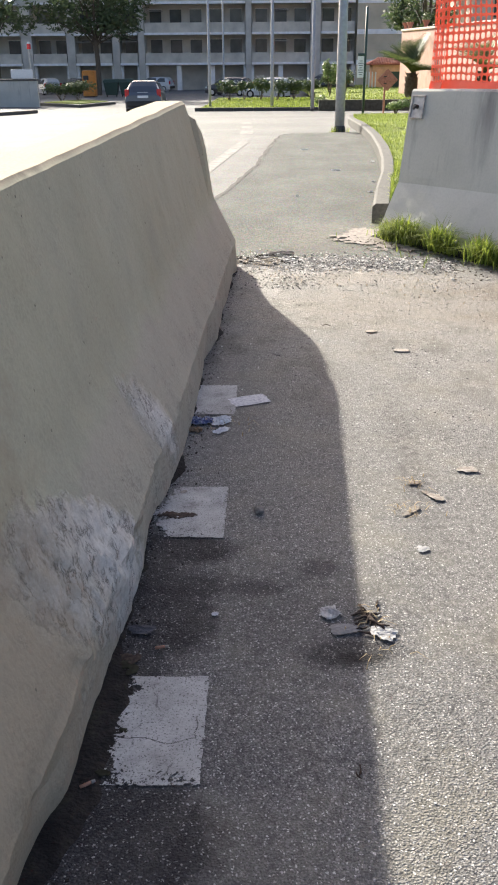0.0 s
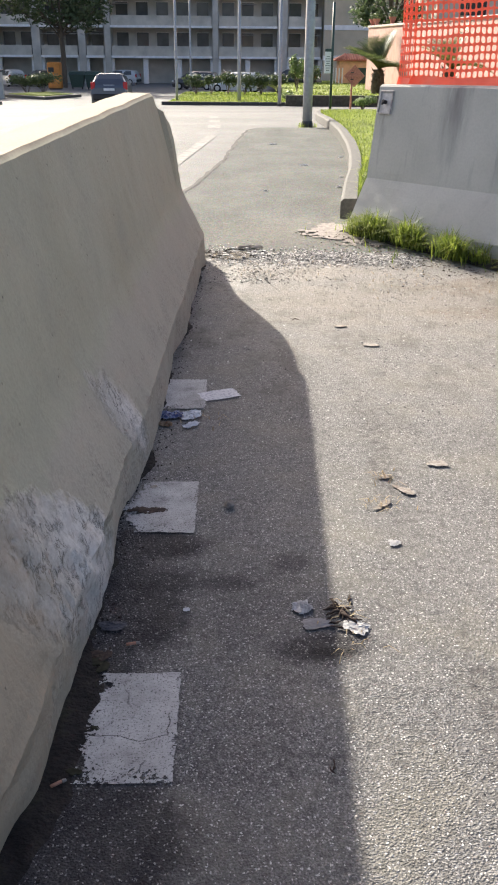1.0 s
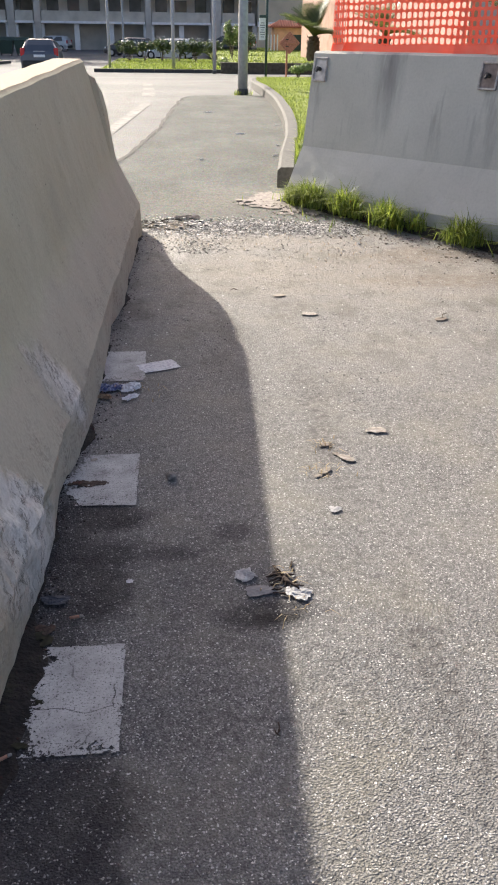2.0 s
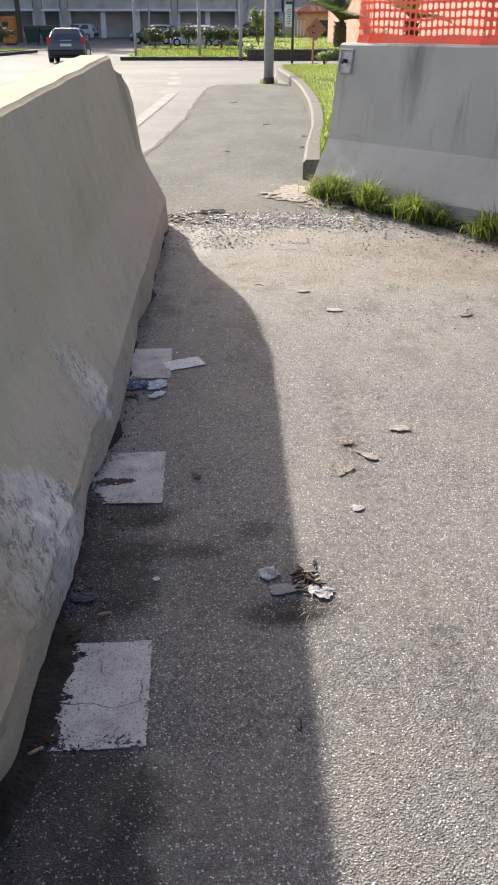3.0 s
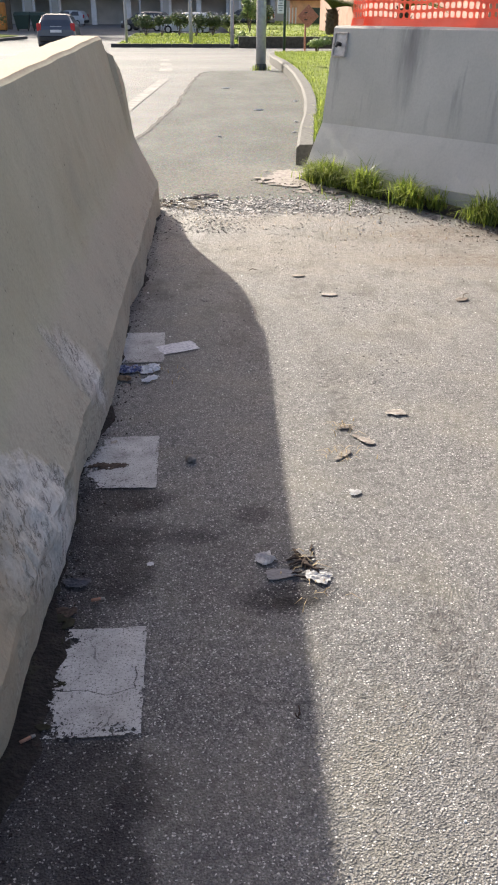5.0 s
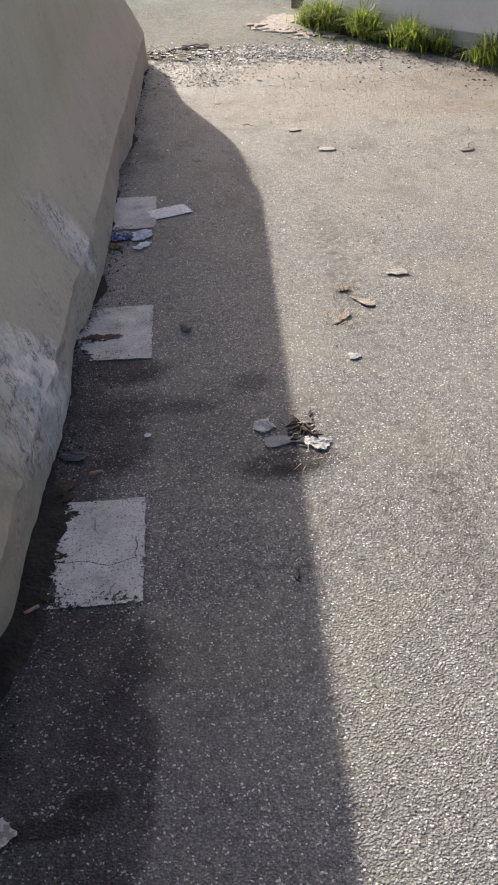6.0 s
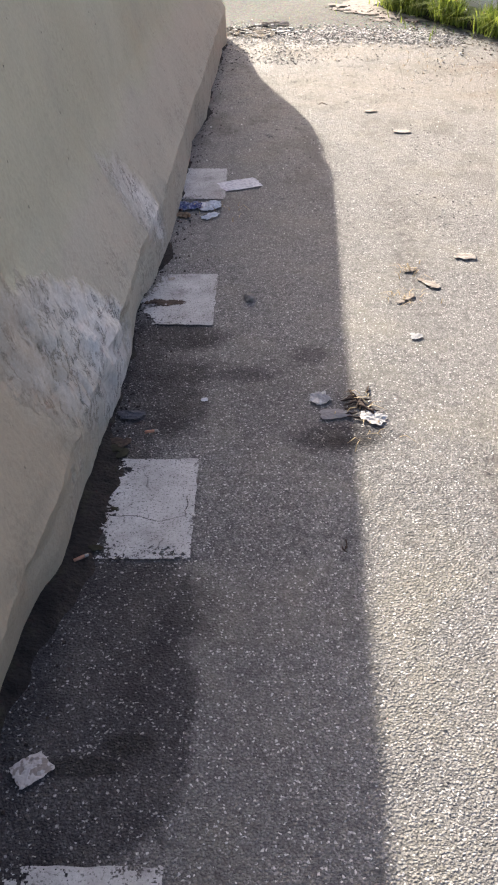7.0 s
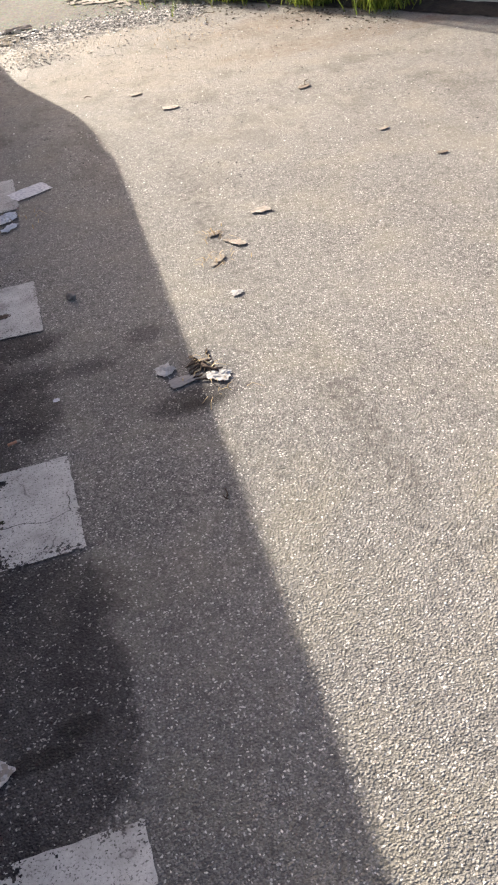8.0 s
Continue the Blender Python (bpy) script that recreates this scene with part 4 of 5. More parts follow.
# ---- shrubs, palms, trees ----
def clump(geo, c, r, n, size, flat=1.0):
    for _ in range(n):
        d = Vector((RNG.gauss(0, 1), RNG.gauss(0, 1), RNG.gauss(0, 1))).normalized()
        p = Vector(c) + Vector((d.x * r, d.y * r, d.z * r * flat)) * RNG.uniform(0.55, 1.08)
        u = Vector((RNG.gauss(0, 1), RNG.gauss(0, 1), RNG.gauss(0, 0.7))).normalized()
        w = u.cross(d).normalized()
        s = size * RNG.uniform(0.6, 1.3)
        geo.add([p - u * s, p + w * s * 0.4, p + u * s, p - w * s * 0.4], [(0, 1, 2, 3)])


def shrub(x, y, z, r, h, material, label, n=900, size=0.06, group="shrubs"):
    ob = thing("shrub", pose(x, y, z), label, "shrub", group)
    crown = Geo()
    for k in range(7):
        a, q = RNG.uniform(0, 6.28), RNG.uniform(0.2, 0.7)
        tip = Vector((math.cos(a) * r * q, math.sin(a) * r * q, h * RNG.uniform(0.5, 0.8)))
        part("stem", Geo().tube([(0, 0, -0.03), tip * 0.5 + Vector((0, 0, 0.05)), tip], [0.02, 0.014, 0.006], 5), BARK, ob)
        clump(crown, tip, r * RNG.uniform(0.35, 0.55), n // 7, size, 0.8 * h / max(r, 0.1) * 0.6)
    part("crown", crown, material, ob)
    return ob


shrub(4.15, 27.9, level(27.9) + 0.12, 0.5, 0.5, LEAF_PALE, "low pale leafy shrub on the lawn", 900, 0.05)
for k, (x, y, r, h) in enumerate(((-2.3, 61.0, 0.8, 1.3), (-1.3, 60.6, 0.75, 1.25), (-0.2, 61.4, 0.85, 1.45), (0.9, 60.8, 0.8, 1.35), (2.0, 61.2, 0.8, 1.4), (3.1, 60.8, 0.8, 1.3), (4.3, 61.5, 0.85, 1.5), (5.4, 61.2, 0.8, 1.4))):
    bush = shrub(x, y, level(y) + (0.1 if x < 3.3 else 0.55), r, h, LEAF_MID, "rounded grey-green oleander shrub with pale flowers", 800, 0.1, "oleander hedge")
    bloom = Geo()
    clump(bloom, (0, 0, h * 0.85), r * 0.8, 70, 0.05, 0.5)
    tagged(part("flowers", bloom, WHITE, bush), kind="stuff")
shrub(-12.6, 62.5, level(62.5), 1.3, 1.5, LEAF_MID, "rounded green shrub beside the low wall", 1300, 0.1)
shrub(-13.9, 63.2, level(63.2), 1.2, 1.4, LEAF_MID, "rounded green shrub behind the low wall", 1200, 0.1)
shrub(3.75, 52.0, -1.18, 0.45, 1.9, LEAF_PALE, "young slender shrub on the raised lawn", 700, 0.09)
shrub(3.0, 47.4, level(47.4) + 0.08, 0.4, 0.6, LEAF_PALE, "small spiky shrub beside the low wall", 300, 0.09)


def palm(x, y, z, trunk, spread, n, material, label, thick=0.3):
    ob = thing("palm", pose(x, y, z), label, "palm", "palms")
    g = Geo()
    g.tube([(0, 0, -0.1), (0, 0, trunk * 0.3), (0.02, 0, trunk * 0.75), (0, 0, trunk)], [thick * 0.9, thick * 1.1, thick, thick * 0.7], 12)
    for k in range(60):
        a, h = k * 2.4, trunk * (0.08 + 0.9 * k / 60)
        p = Vector((math.cos(a) * thick * 0.95, math.sin(a) * thick * 0.95, h))
        g.add([p, p + Vector((-math.sin(a), math.cos(a), 0)) * 0.09, p + Vector((math.cos(a) * 0.12, math.sin(a) * 0.12, 0.16)), p + Vector((math.sin(a), -math.cos(a), 0)) * 0.09], [(0, 1, 2), (0, 2, 3), (3, 2, 1)])
    part("trunk", g, BARK, ob, "dark stubby trunk with old leaf bases")
    for k in range(n):
        a, el = k * 2.399, 0.4 + 1.0 * ((k * 0.618) % 1.0)
        frond = Geo()
        length = spread * RNG.uniform(0.8, 1.1)
        pts = []
        for i in range(13):
            t = i / 12
            r = length * (t * math.cos(el) + 0.15 * t * t)
            zz = trunk + length * (t * math.sin(el) - 0.55 * t * t * math.cos(el))
            pts.append(Vector((math.cos(a) * r, math.sin(a) * r, zz)))
        frond.tube(pts, [0.018 * (1 - i / 14) * spread / 1.5 + 0.004 for i in range(13)], 5)
        side = Vector((-math.sin(a), math.cos(a), 0))
        for i in range(2, 12):
            for half in (0.0, 0.5):
                base = pts[i].lerp(pts[i + 1 if i < 12 else i], half)
                way = (pts[i + 1] - pts[i]).normalized()
                reach = spread * 0.3 * math.sin(math.pi * (0.15 + 0.75 * i / 12))
                for sgn in (-1, 1):
                    tip = base + (side * sgn * 0.8 + way * 0.65 + Vector((0, 0, 0.18))) * reach
                    frond.add([base - way * 0.012 * spread, base + way * 0.012 * spread, tip], [(0, 1, 2)])
        part("frond", frond, material, ob)
    return ob


palm(7.95, 49.8, -1.17, 1.25, 2.2, 46, PALM_LEAF, "stout palm with arching green fronds on the lawn", 0.32)
palm(7.1, 29.3, level(29.3) + 0.16, 1.25, 1.35, 24, PALM_YELLOW, "low yellowing palm behind the orange net", 0.2)
palm(11.3, 29.0, level(29.0) + 0.2, 1.6, 1.4, 24, PALM_YELLOW, "low yellow-green palm behind the orange net", 0.2)
palm(6.2, 29.6, level(29.6) + 0.14, 0.4, 0.8, 16, PALM_YELLOW, "small dry palm behind the orange net", 0.14)


def tree(x, y, z, h, spread, label, n=60, per=70, size=0.2):
    ob = thing("tree", pose(x, y, z), label, "tree", "trees")
    trunk, crown = Geo(), Geo()
    fork = h * 0.4
    trunk.tube([(0, 0, -0.3), (0.1, 0.05, fork * 0.5), (0, 0, fork)], [0.3, 0.22, 0.18], 10)
    for k in range(n):
        a, q, v = RNG.uniform(0, 6.28), math.sqrt(RNG.random()), RNG.random()
        width = spread * (0.45 + 0.55 * math.sin(math.pi * (0.12 + 0.8 * v)))
        c = Vector((math.cos(a) * width * q, math.sin(a) * width * q, fork + (h - fork) * v))
        if k % 3 == 0:
            trunk.tube([(0, 0, fork * RNG.uniform(0.7, 1.0)), c * 0.5 + Vector((0, 0, fork * 0.4)), c], [0.09, 0.05, 0.02], 6)
        clump(crown, c, spread * RNG.uniform(0.16, 0.28), per, size, 0.75)
    part("trunk", trunk, BARK, ob)
    part("crown", crown, LEAF_DARK, ob)
    return ob


tree(11.6, 68.0, -1.6, 10.0, 3.2, "dense dark green tree beyond the garden wall", 70, 70)
tree(-15.0, 84.0, level(84), 13.0, 5.0, "tall broad dark green tree before the apartment block", 80, 70, 0.26)
tree(-23.5, 82.0, level(82), 14.0, 5.5, "tall dense dark green tree beside the road", 90, 70, 0.26)

# ---- low walls, kiosk, garden wall, house ----
# Brown-green stone with the wall's shade put into its colour
SHADED_STONE = plain("shade_darkened_stone", (0.1, 0.095, 0.07), 0.9, 0, 6.0, 0.35, 0.5)
single("low_wall", Geo().box((8.6, 46.3, -1.34), (11.6, 0.28, 0.52), None, 0.02), SHADED_STONE, "low grey wall holding the raised lawn", "wall", "", "structure")
PINK = plain("pink_plaster", (0.5, 0.32, 0.26), 0.85, 0, 2.0, 0.15, 0.1)
ORANGE_WALL = plain("orange_plaster", (0.72, 0.42, 0.25), 0.85, 0, 2.0, 0.15, 0.1)
TILE = Paint("terracotta_tile", 0.75)
TILE = TILE.done(TILE.ramp(TILE.random(), [(0.0, (0.36, 0.12, 0.075)), (1.0, (0.55, 0.22, 0.14))]))
PALE = plain("pale_plaster", (0.6, 0.5, 0.43), 0.85, 0, 1.5, 0.12, 0.1)
BEIGE = plain("beige_render", (0.52, 0.46, 0.34), 0.85, 0, 0.6, 0.12, 0.1)

hut = thing("utility_hut", pose(9.7, 75.0, -1.6), "small orange plastered hut with red tiled roof", "hut")
part("wall", Geo().box((0, 0, 0.85), (2.3, 2.0, 1.7), None, 0.02), ORANGE_WALL, hut)
part("eave", Geo().box((0, 0, 1.74), (3.1, 2.7, 0.12), None, 0.03), TILE, hut)
roof = part("roof", Geo().loft([[(-1.5, -1.3, 1.8), (1.5, -1.3, 1.8), (1.5, 1.3, 1.8), (-1.5, 1.3, 1.8)], [(-0.6, -0.1, 2.2), (0.6, -0.1, 2.2), (0.6, 0.1, 2.2), (-0.6, 0.1, 2.2)]]), TILE, hut, "low hipped terracotta roof")
for k in range(15):
    x = -1.4 + 0.2 * k
    xr = max(-0.6, min(0.6, x))
    part("tile", Geo().tube([(x, -1.32, 1.83), (xr, -0.12, 2.22)], 0.05, 6), TILE, roof)
part("door", Geo().box((0.65, -1.01, 0.6), (0.7, 0.06, 1.2), None, 0.01), DARK_GREEN, hut, "dark green metal door")
for k in range(4):
    single("bollard", Geo().tube([(8.0 + 0.25 * k, 73.4, -1.55), (8.0 + 0.25 * k, 73.4, -0.4)], 0.05, 8), WHITE, "slim white bollard before the hut", "bollard", "white bollards")

fence_wall = thing("garden_wall", pose(8.6, 58.0, -1.9, 0, 0, -86.7), "salmon pink plastered garden wall with pale coping", "wall")
part("wall", Geo().box((14.0, 0, 1.95), (28.0, 0.3, 4.3)), PINK, fence_wall)
for k in range(28):
    part("coping_stone", Geo().box((0.5 + k, 0, 4.16), (0.985, 0.44, 0.12), None, 0.02), PALE, fence_wall)
for k, (x, y) in enumerate(((8.62, 57.6), (8.68, 56.3), (8.9, 52.0))):
    pot = thing("flower_pot", pose(x, y, 2.32), "small terracotta urn on the wall coping", "flower pot", "urns on the wall")
    part("bowl", Geo().tube([(0, 0, 0), (0, 0, 0.08), (0, 0, 0.3), (0, 0, 0.36)], [0.12, 0.1, 0.2, 0.22], 12), TILE, pot, smooth=True)
    tuft = Geo()
    clump(tuft, (0, 0, 0.5), 0.25, 120, 0.06)
    part("plant", tuft, LEAF_MID, pot)

house = thing("house", pose(22.0, 66.0, -1.6), "pale pink house behind the garden wall", "house")
part("wall", Geo().box((0, 0, 4.0), (17.0, 8.0, 8.0)), PALE, house)
part("roof", Geo().loft([[(-9, -4.6, 8.0), (9, -4.6, 8.0), (9, 4.6, 8.0), (-9, 4.6, 8.0)], [(-5, -0.2, 10.0), (5, -0.2, 10.0), (5, 0.2, 10.0), (-5, 0.2, 10.0)]]), TILE, house)
for k in range(4):
    win = part("window", Geo().box((-6.0 + 4 * k, -4.02, 5.4), (1.2, 0.08, 1.5)), DARK, house)
    part("window_frame", Geo().box((-6.0 + 4 * k, -4.07, 4.6), (1.4, 0.14, 0.1)), WHITE, win)
    part("shutter", Geo().box((-6.9 + 4 * k, -4.05, 5.4), (0.5, 0.06, 1.5), None, 0.01), DARK_GREEN, win)

# ---- apartment block across the road ----
block = thing("apartment_building", pose(0, 106, -3.0), "long brown apartment block with white balcony edges and arcade", "building")
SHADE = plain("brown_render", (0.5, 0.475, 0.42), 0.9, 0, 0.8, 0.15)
PARAPET = plain("ochre_balcony_render", (0.52, 0.485, 0.41), 0.9, 0, 0.8, 0.2)
SLAB = plain("white_slab_edge", (0.8, 0.79, 0.76), 0.8, 0, 2.0, 0.1)
GLASS = Paint("dark_window_glass", 0.08, spec=0.7)
GLASS = GLASS.done(GLASS.ramp(GLASS.noise(0.7, 2), [(0.3, (0.06, 0.065, 0.068)), (0.7, (0.12, 0.125, 0.125))]))
AWNING = plain("faded_awning", (0.42, 0.4, 0.36), 0.8, 0, 3.0, 0.2)
# Darker copy of the facade render, carrying the recess shade in its colour
ARCADE = plain("shaded_arcade_render", (0.2, 0.195, 0.18), 0.9, 0, 1.0, 0.3)
part("rear_wall", Geo().box((-16, 6.0, 10.0), (54, 8.0, 20.0)), SHADE, block)
BAYS = [(-42, -36), (-35, -27.2), (-26, -22.1), (-21.2, -17.0), (-16.2, -14.1), (-13.4, -2.1), (-1.46, 5.1), (6.2, 10.0)]
for a, b in zip(BAYS, BAYS[1:]):
    part("pier", Geo().box(((a[1] + b[0]) / 2, 1.0, 10.0), (b[0] - a[1], 2.4, 20.0)), SHADE, block)
for f in range(6):
    z = 2.85 + 3.07 * f
    for a, b in BAYS:
        w, c = b - a, (a + b) / 2
        part("slab_edge", Geo().box((c, -0.32, z), (w - 0.1, 0.45, 0.24)), SLAB, block)
        part("balcony_floor", Geo().box((c, 0.9, z - 0.02), (w - 0.02, 2.2, 0.16)), SHADE, block)
        part("parapet", Geo().box((c, -0.2, z + 0.62), (w - 0.2, 0.16, 1.0)), PARAPET, block)
        n = max(1, round(w / 2.4))
        for k in range(n):
            x = a + w * (k + 0.5) / n
            tall = 2.3 if (k + f) % 2 else 1.5
            pane = part("window", Geo().box((x, 1.97, z + 2.5 - tall / 2), (1.3, 0.08, tall)), GLASS, block)
            part("window_frame", Geo().box((x, 1.92, z + 2.53), (1.45, 0.1, 0.07)), SLAB, pane)
            if RNG.random() < 0.3:
                part("awning", Geo().box((x, 0.5, z + 2.3), (1.9, 1.3, 0.05), pose(0, 0, 0), 0.02), AWNING, block)
for a, b in BAYS:
    n = max(1, round((b - a) / 3.6))
    for k in range(n + 1):
        part("arcade_column", Geo().box((a + (b - a) * k / n, 0.3, 1.35), (0.55, 0.55, 2.75), None, 0.04), SLAB, block)
part("arcade_wall", Geo().box((-16, 4.5, 1.4), (54, 0.3, 2.8)), ARCADE, block, "dark recessed arcade wall")
part("end_wall", Geo().box((15.2, 2.0, 10.0), (10.0, 5.0, 20.0)), BEIGE, block, "plain beige end wall")
for f in range(4):
    part("wall_band", Geo().box((15.2, -0.56, 2.9 + 3.07 * f), (10.0, 0.14, 0.5)), SLAB, block)

# ---- vehicles ----
TYRE = plain("tyre_rubber", (0.022, 0.022, 0.022), 0.85)
RIM = plain("alloy_rim", (0.5, 0.5, 0.5), 0.35, 0.8)
TAIL = plain("red_tail_lamp", (0.5, 0.02, 0.02), 0.25)


def car(m, paint, label):
    ob = thing("car", m, label, "car", "cars")

    def ring(y, half, low, belt, top, roof_half):
        return [(-half, y, low), (-half * 1.0, y, low + 0.12), (-half * 1.02, y, (low + belt) / 2), (-half * 0.96, y, belt), (-roof_half, y, top - 0.06), (-roof_half * 0.8, y, top),
                (roof_half * 0.8, y, top), (roof_half, y, top - 0.06), (half * 0.96, y, belt), (half * 1.02, y, (low + belt) / 2), (half, y, low + 0.12), (half, y, low)]

    body = Geo().loft([ring(-2.0, 0.74, 0.32, 0.78, 0.8, 0.7), ring(-1.96, 0.82, 0.24, 0.9, 0.94, 0.74), ring(-1.82, 0.85, 0.2, 0.95, 1.2, 0.66), ring(-1.6, 0.85, 0.2, 0.96, 1.41, 0.6), ring(-1.1, 0.85, 0.2, 0.95, 1.46, 0.58),
                       ring(-0.1, 0.85, 0.2, 0.93, 1.47, 0.58), ring(0.45, 0.85, 0.2, 0.92, 1.36, 0.6), ring(1.15, 0.84, 0.2, 0.9, 0.97, 0.72), ring(1.7, 0.82, 0.2, 0.78, 0.83, 0.7), ring(1.96, 0.72, 0.25, 0.62, 0.66, 0.62), ring(2.02, 0.6, 0.32, 0.52, 0.54, 0.5)])
    part("body", body, paint, ob, smooth=False)
    part("rear_window", Geo().add([(-0.62, -1.86, 1.0), (0.62, -1.86, 1.0), (0.52, -1.63, 1.37), (-0.52, -1.63, 1.37), (-0.6, -1.8, 1.0), (0.6, -1.8, 1.0), (0.5, -1.57, 1.37), (-0.5, -1.57, 1.37)], [(0, 1, 2, 3), (7, 6, 5, 4), (0, 4, 5, 1), (1, 5, 6, 2), (2, 6, 7, 3), (3, 7, 4, 0)]), GLASS, ob)
    part("windscreen", Geo().add([(-0.66, 1.14, 1.0), (0.66, 1.14, 1.0), (0.54, 0.52, 1.37), (-0.54, 0.52, 1.37), (-0.66, 1.08, 0.98), (0.66, 1.08, 0.98), (0.54, 0.46, 1.35), (-0.54, 0.46, 1.35)], [(3, 2, 1, 0), (4, 5, 6, 7), (1, 5, 4, 0), (2, 6, 5, 1), (3, 7, 6, 2), (0, 4, 7, 3)]), GLASS, ob)
    for s in (-1, 1):
        for ya, yb in ((-1.45, -0.55), (-0.47, 0.6)):
            part("side_window", Geo().add([(s * 0.835, ya, 0.98), (s * 0.835, yb + 0.2, 0.98), (s * 0.63, yb - 0.2, 1.36), (s * 0.63, ya + 0.1, 1.36), (s * 0.8, ya, 0.98), (s * 0.8, yb + 0.2, 0.98), (s * 0.6, yb - 0.2, 1.36), (s * 0.6, ya + 0.1, 1.36)],
                 [(0, 1, 2, 3), (7, 6, 5, 4), (0, 4, 5, 1), (1, 5, 6, 2), (2, 6, 7, 3), (3, 7, 4, 0)]), GLASS, ob)
        part("tail_lamp", Geo().box((s * 0.74, -1.93, 0.9), (0.2, 0.12, 0.34), None, 0.03), TAIL, ob)
        part("headlamp", Geo().box((s * 0.62, 1.86, 0.66), (0.3, 0.2, 0.14), None, 0.03), WHITE, ob)
        part("mirror", Geo().box((s * 0.96, 0.62, 1.0), (0.2, 0.1, 0.14), None, 0.03), paint, ob)
        for y in (-1.28, 1.25):
            wheel = part("wheel", Geo().tube([(s * 0.66, y, 0.3), (s * 0.69, y, 0.3), (s * 0.84, y, 0.3), (s * 0.87, y, 0.3)], [0.26, 0.3, 0.3, 0.26], 20), TYRE, ob)
            part("rim", Geo().tube([(s * 0.84, y, 0.3), (s * 0.88, y, 0.3)], [0.19, 0.17], 14), RIM, wheel)
    part("rear_bumper", Geo().box((0, -1.98, 0.42), (1.56, 0.16, 0.26), None, 0.05), DARK, ob)
    part("number_plate", Geo().box((0, -2.03, 0.74), (0.5, 0.02, 0.11), None, 0.004), WHITE, ob)
    part("tailgate_strip", Geo().box((0, -1.97, 0.93), (0.5, 0.03, 0.03), None, 0.006), RIM, ob)
    return ob


def car_paint(name, colour):
    p = Paint(name, 0.3, 0.35)
    p.b.inputs["Coat Weight"].default_value = 0.6
    return p.done(p.ramp(p.noise(3.0, 3), [(0.3, tuple(c * 0.9 for c in colour)), (0.7, colour)]))


GREY_CAR, SILVER_CAR, DARK_CAR = car_paint("dark_blue_grey_car_paint", (0.09, 0.1, 0.12)), car_paint("silver_car_paint", (0.55, 0.57, 0.58)), car_paint("black_car_paint", (0.03, 0.03, 0.035))
car(pose(-5.65, 44.3, level(44.0) - 0.02, -2.6, 0, 2), GREY_CAR, "dark grey-blue hatchback driving away down the road")
car(pose(-12.0, 102.0, level(102) - 0.02, 0, 0, 78), SILVER_CAR, "silver hatchback parked before the apartment block")
car(pose(-17.6, 87.0, level(87) - 0.02, 0, 0, 30), DARK_CAR, "dark car parked beside the orange container")
car(pose(-20.6, 88.0, level(88) - 0.02, 0, 0, 30), SILVER_CAR, "silver car parked under the trees")
car(pose(0.4, 72.0, level(72) - 0.02, 0, 0, 70), SILVER_CAR, "silver car parked behind the oleander hedge")
car(pose(5.2, 76.0, level(76) + 0.3, 0, 0, 70), DARK_CAR, "dark car parked behind the oleander hedge")
car(pose(-3.0, 80.0, level(80) - 0.02, 0, 0, 70), DARK_CAR, "dark car parked beyond the verge")

# ---- containers, wall and kerbs across the road ----
ORANGE_BIN = plain("orange_bin_paint", (0.55, 0.2, 0.03), 0.5, 0, 4.0, 0.15)
bin1 = thing("collection_bin", pose(-14.55, 77.4, level(77.4)), "tall orange metal clothes collection bin", "bin")
part("body", Geo().box((0, 0, 1.05), (1.05, 1.0, 2.0), None, 0.08), ORANGE_BIN, bin1)
part("hatch", Geo().box((-0.2, -0.52, 1.5), (0.45, 0.08, 0.35), None, 0.02), DARK, bin1)
part("foot", Geo().box((0, 0, 0.05), (0.9, 0.9, 0.1)), DARK, bin1)
for x in (-12.9, -11.6):
    wb = thing("wheeled_bin", pose(x, 78.5, level(78.5) - 0.02), "dark green plastic waste container with lid", "bin", "waste containers")
    part("body", Geo().loft([[(-0.45, -0.4, 0.15), (0.45, -0.4, 0.15), (0.45, 0.4, 0.15), (-0.45, 0.4, 0.15)], [(-0.62, -0.52, 1.15), (0.62, -0.52, 1.15), (0.62, 0.52, 1.15), (-0.62, 0.52, 1.15)]]), DARK_GREEN, wb)
    part("lid", Geo().loft([[(-0.66, -0.56, 1.16), (0.66, -0.56, 1.16), (0.66, 0.56, 1.16), (-0.66, 0.56, 1.16)], [(-0.6, -0.35, 1.36), (0.6, -0.35, 1.36), (0.6, 0.4, 1.4), (-0.6, 0.4, 1.4)]]), DARK_GREEN, wb)
    for s in (-0.4, 0.4):
        part("wheel", Geo().tube([(s, -0.36, 0.1), (s + 0.06, -0.36, 0.1)], 0.1, 12), TYRE, wb)

side = thing("concrete_wall", pose(-13.4, 54.6, level(54.6) - 0.05), "grey concrete boundary wall with pale coping", "wall")
part("wall", Geo().box((-6.0, 0, 0.72), (12.0, 0.3, 1.5)), SMOOTH, side)
part("coping", Geo().box((-6.0, 0, 1.53), (12.1, 0.4, 0.1), None, 0.02), KERB, side)
part("notice", Geo().box((-0.9, 0.1, 1.85), (1.3, 0.06, 0.5), None, 0.02), WHITE, side, "small pale notice board")
beacon = thing("beacon_post", pose(-14.35, 57.2, level(57.2)), "thin grey post with a red topped beacon", "post")
part("pole", Geo().tube([(0, 0, 0), (0, 0, 3.3)], 0.05, 8), STEEL, beacon)
part("lamp", Geo().tube([(0, 0, 3.2), (0, 0, 3.5)], [0.13, 0.11], 10), TAIL, beacon)
part("cap", Geo().tube([(0, 0, 3.5), (0, 0, 3.62)], [0.12, 0.05], 10), WHITE, beacon)
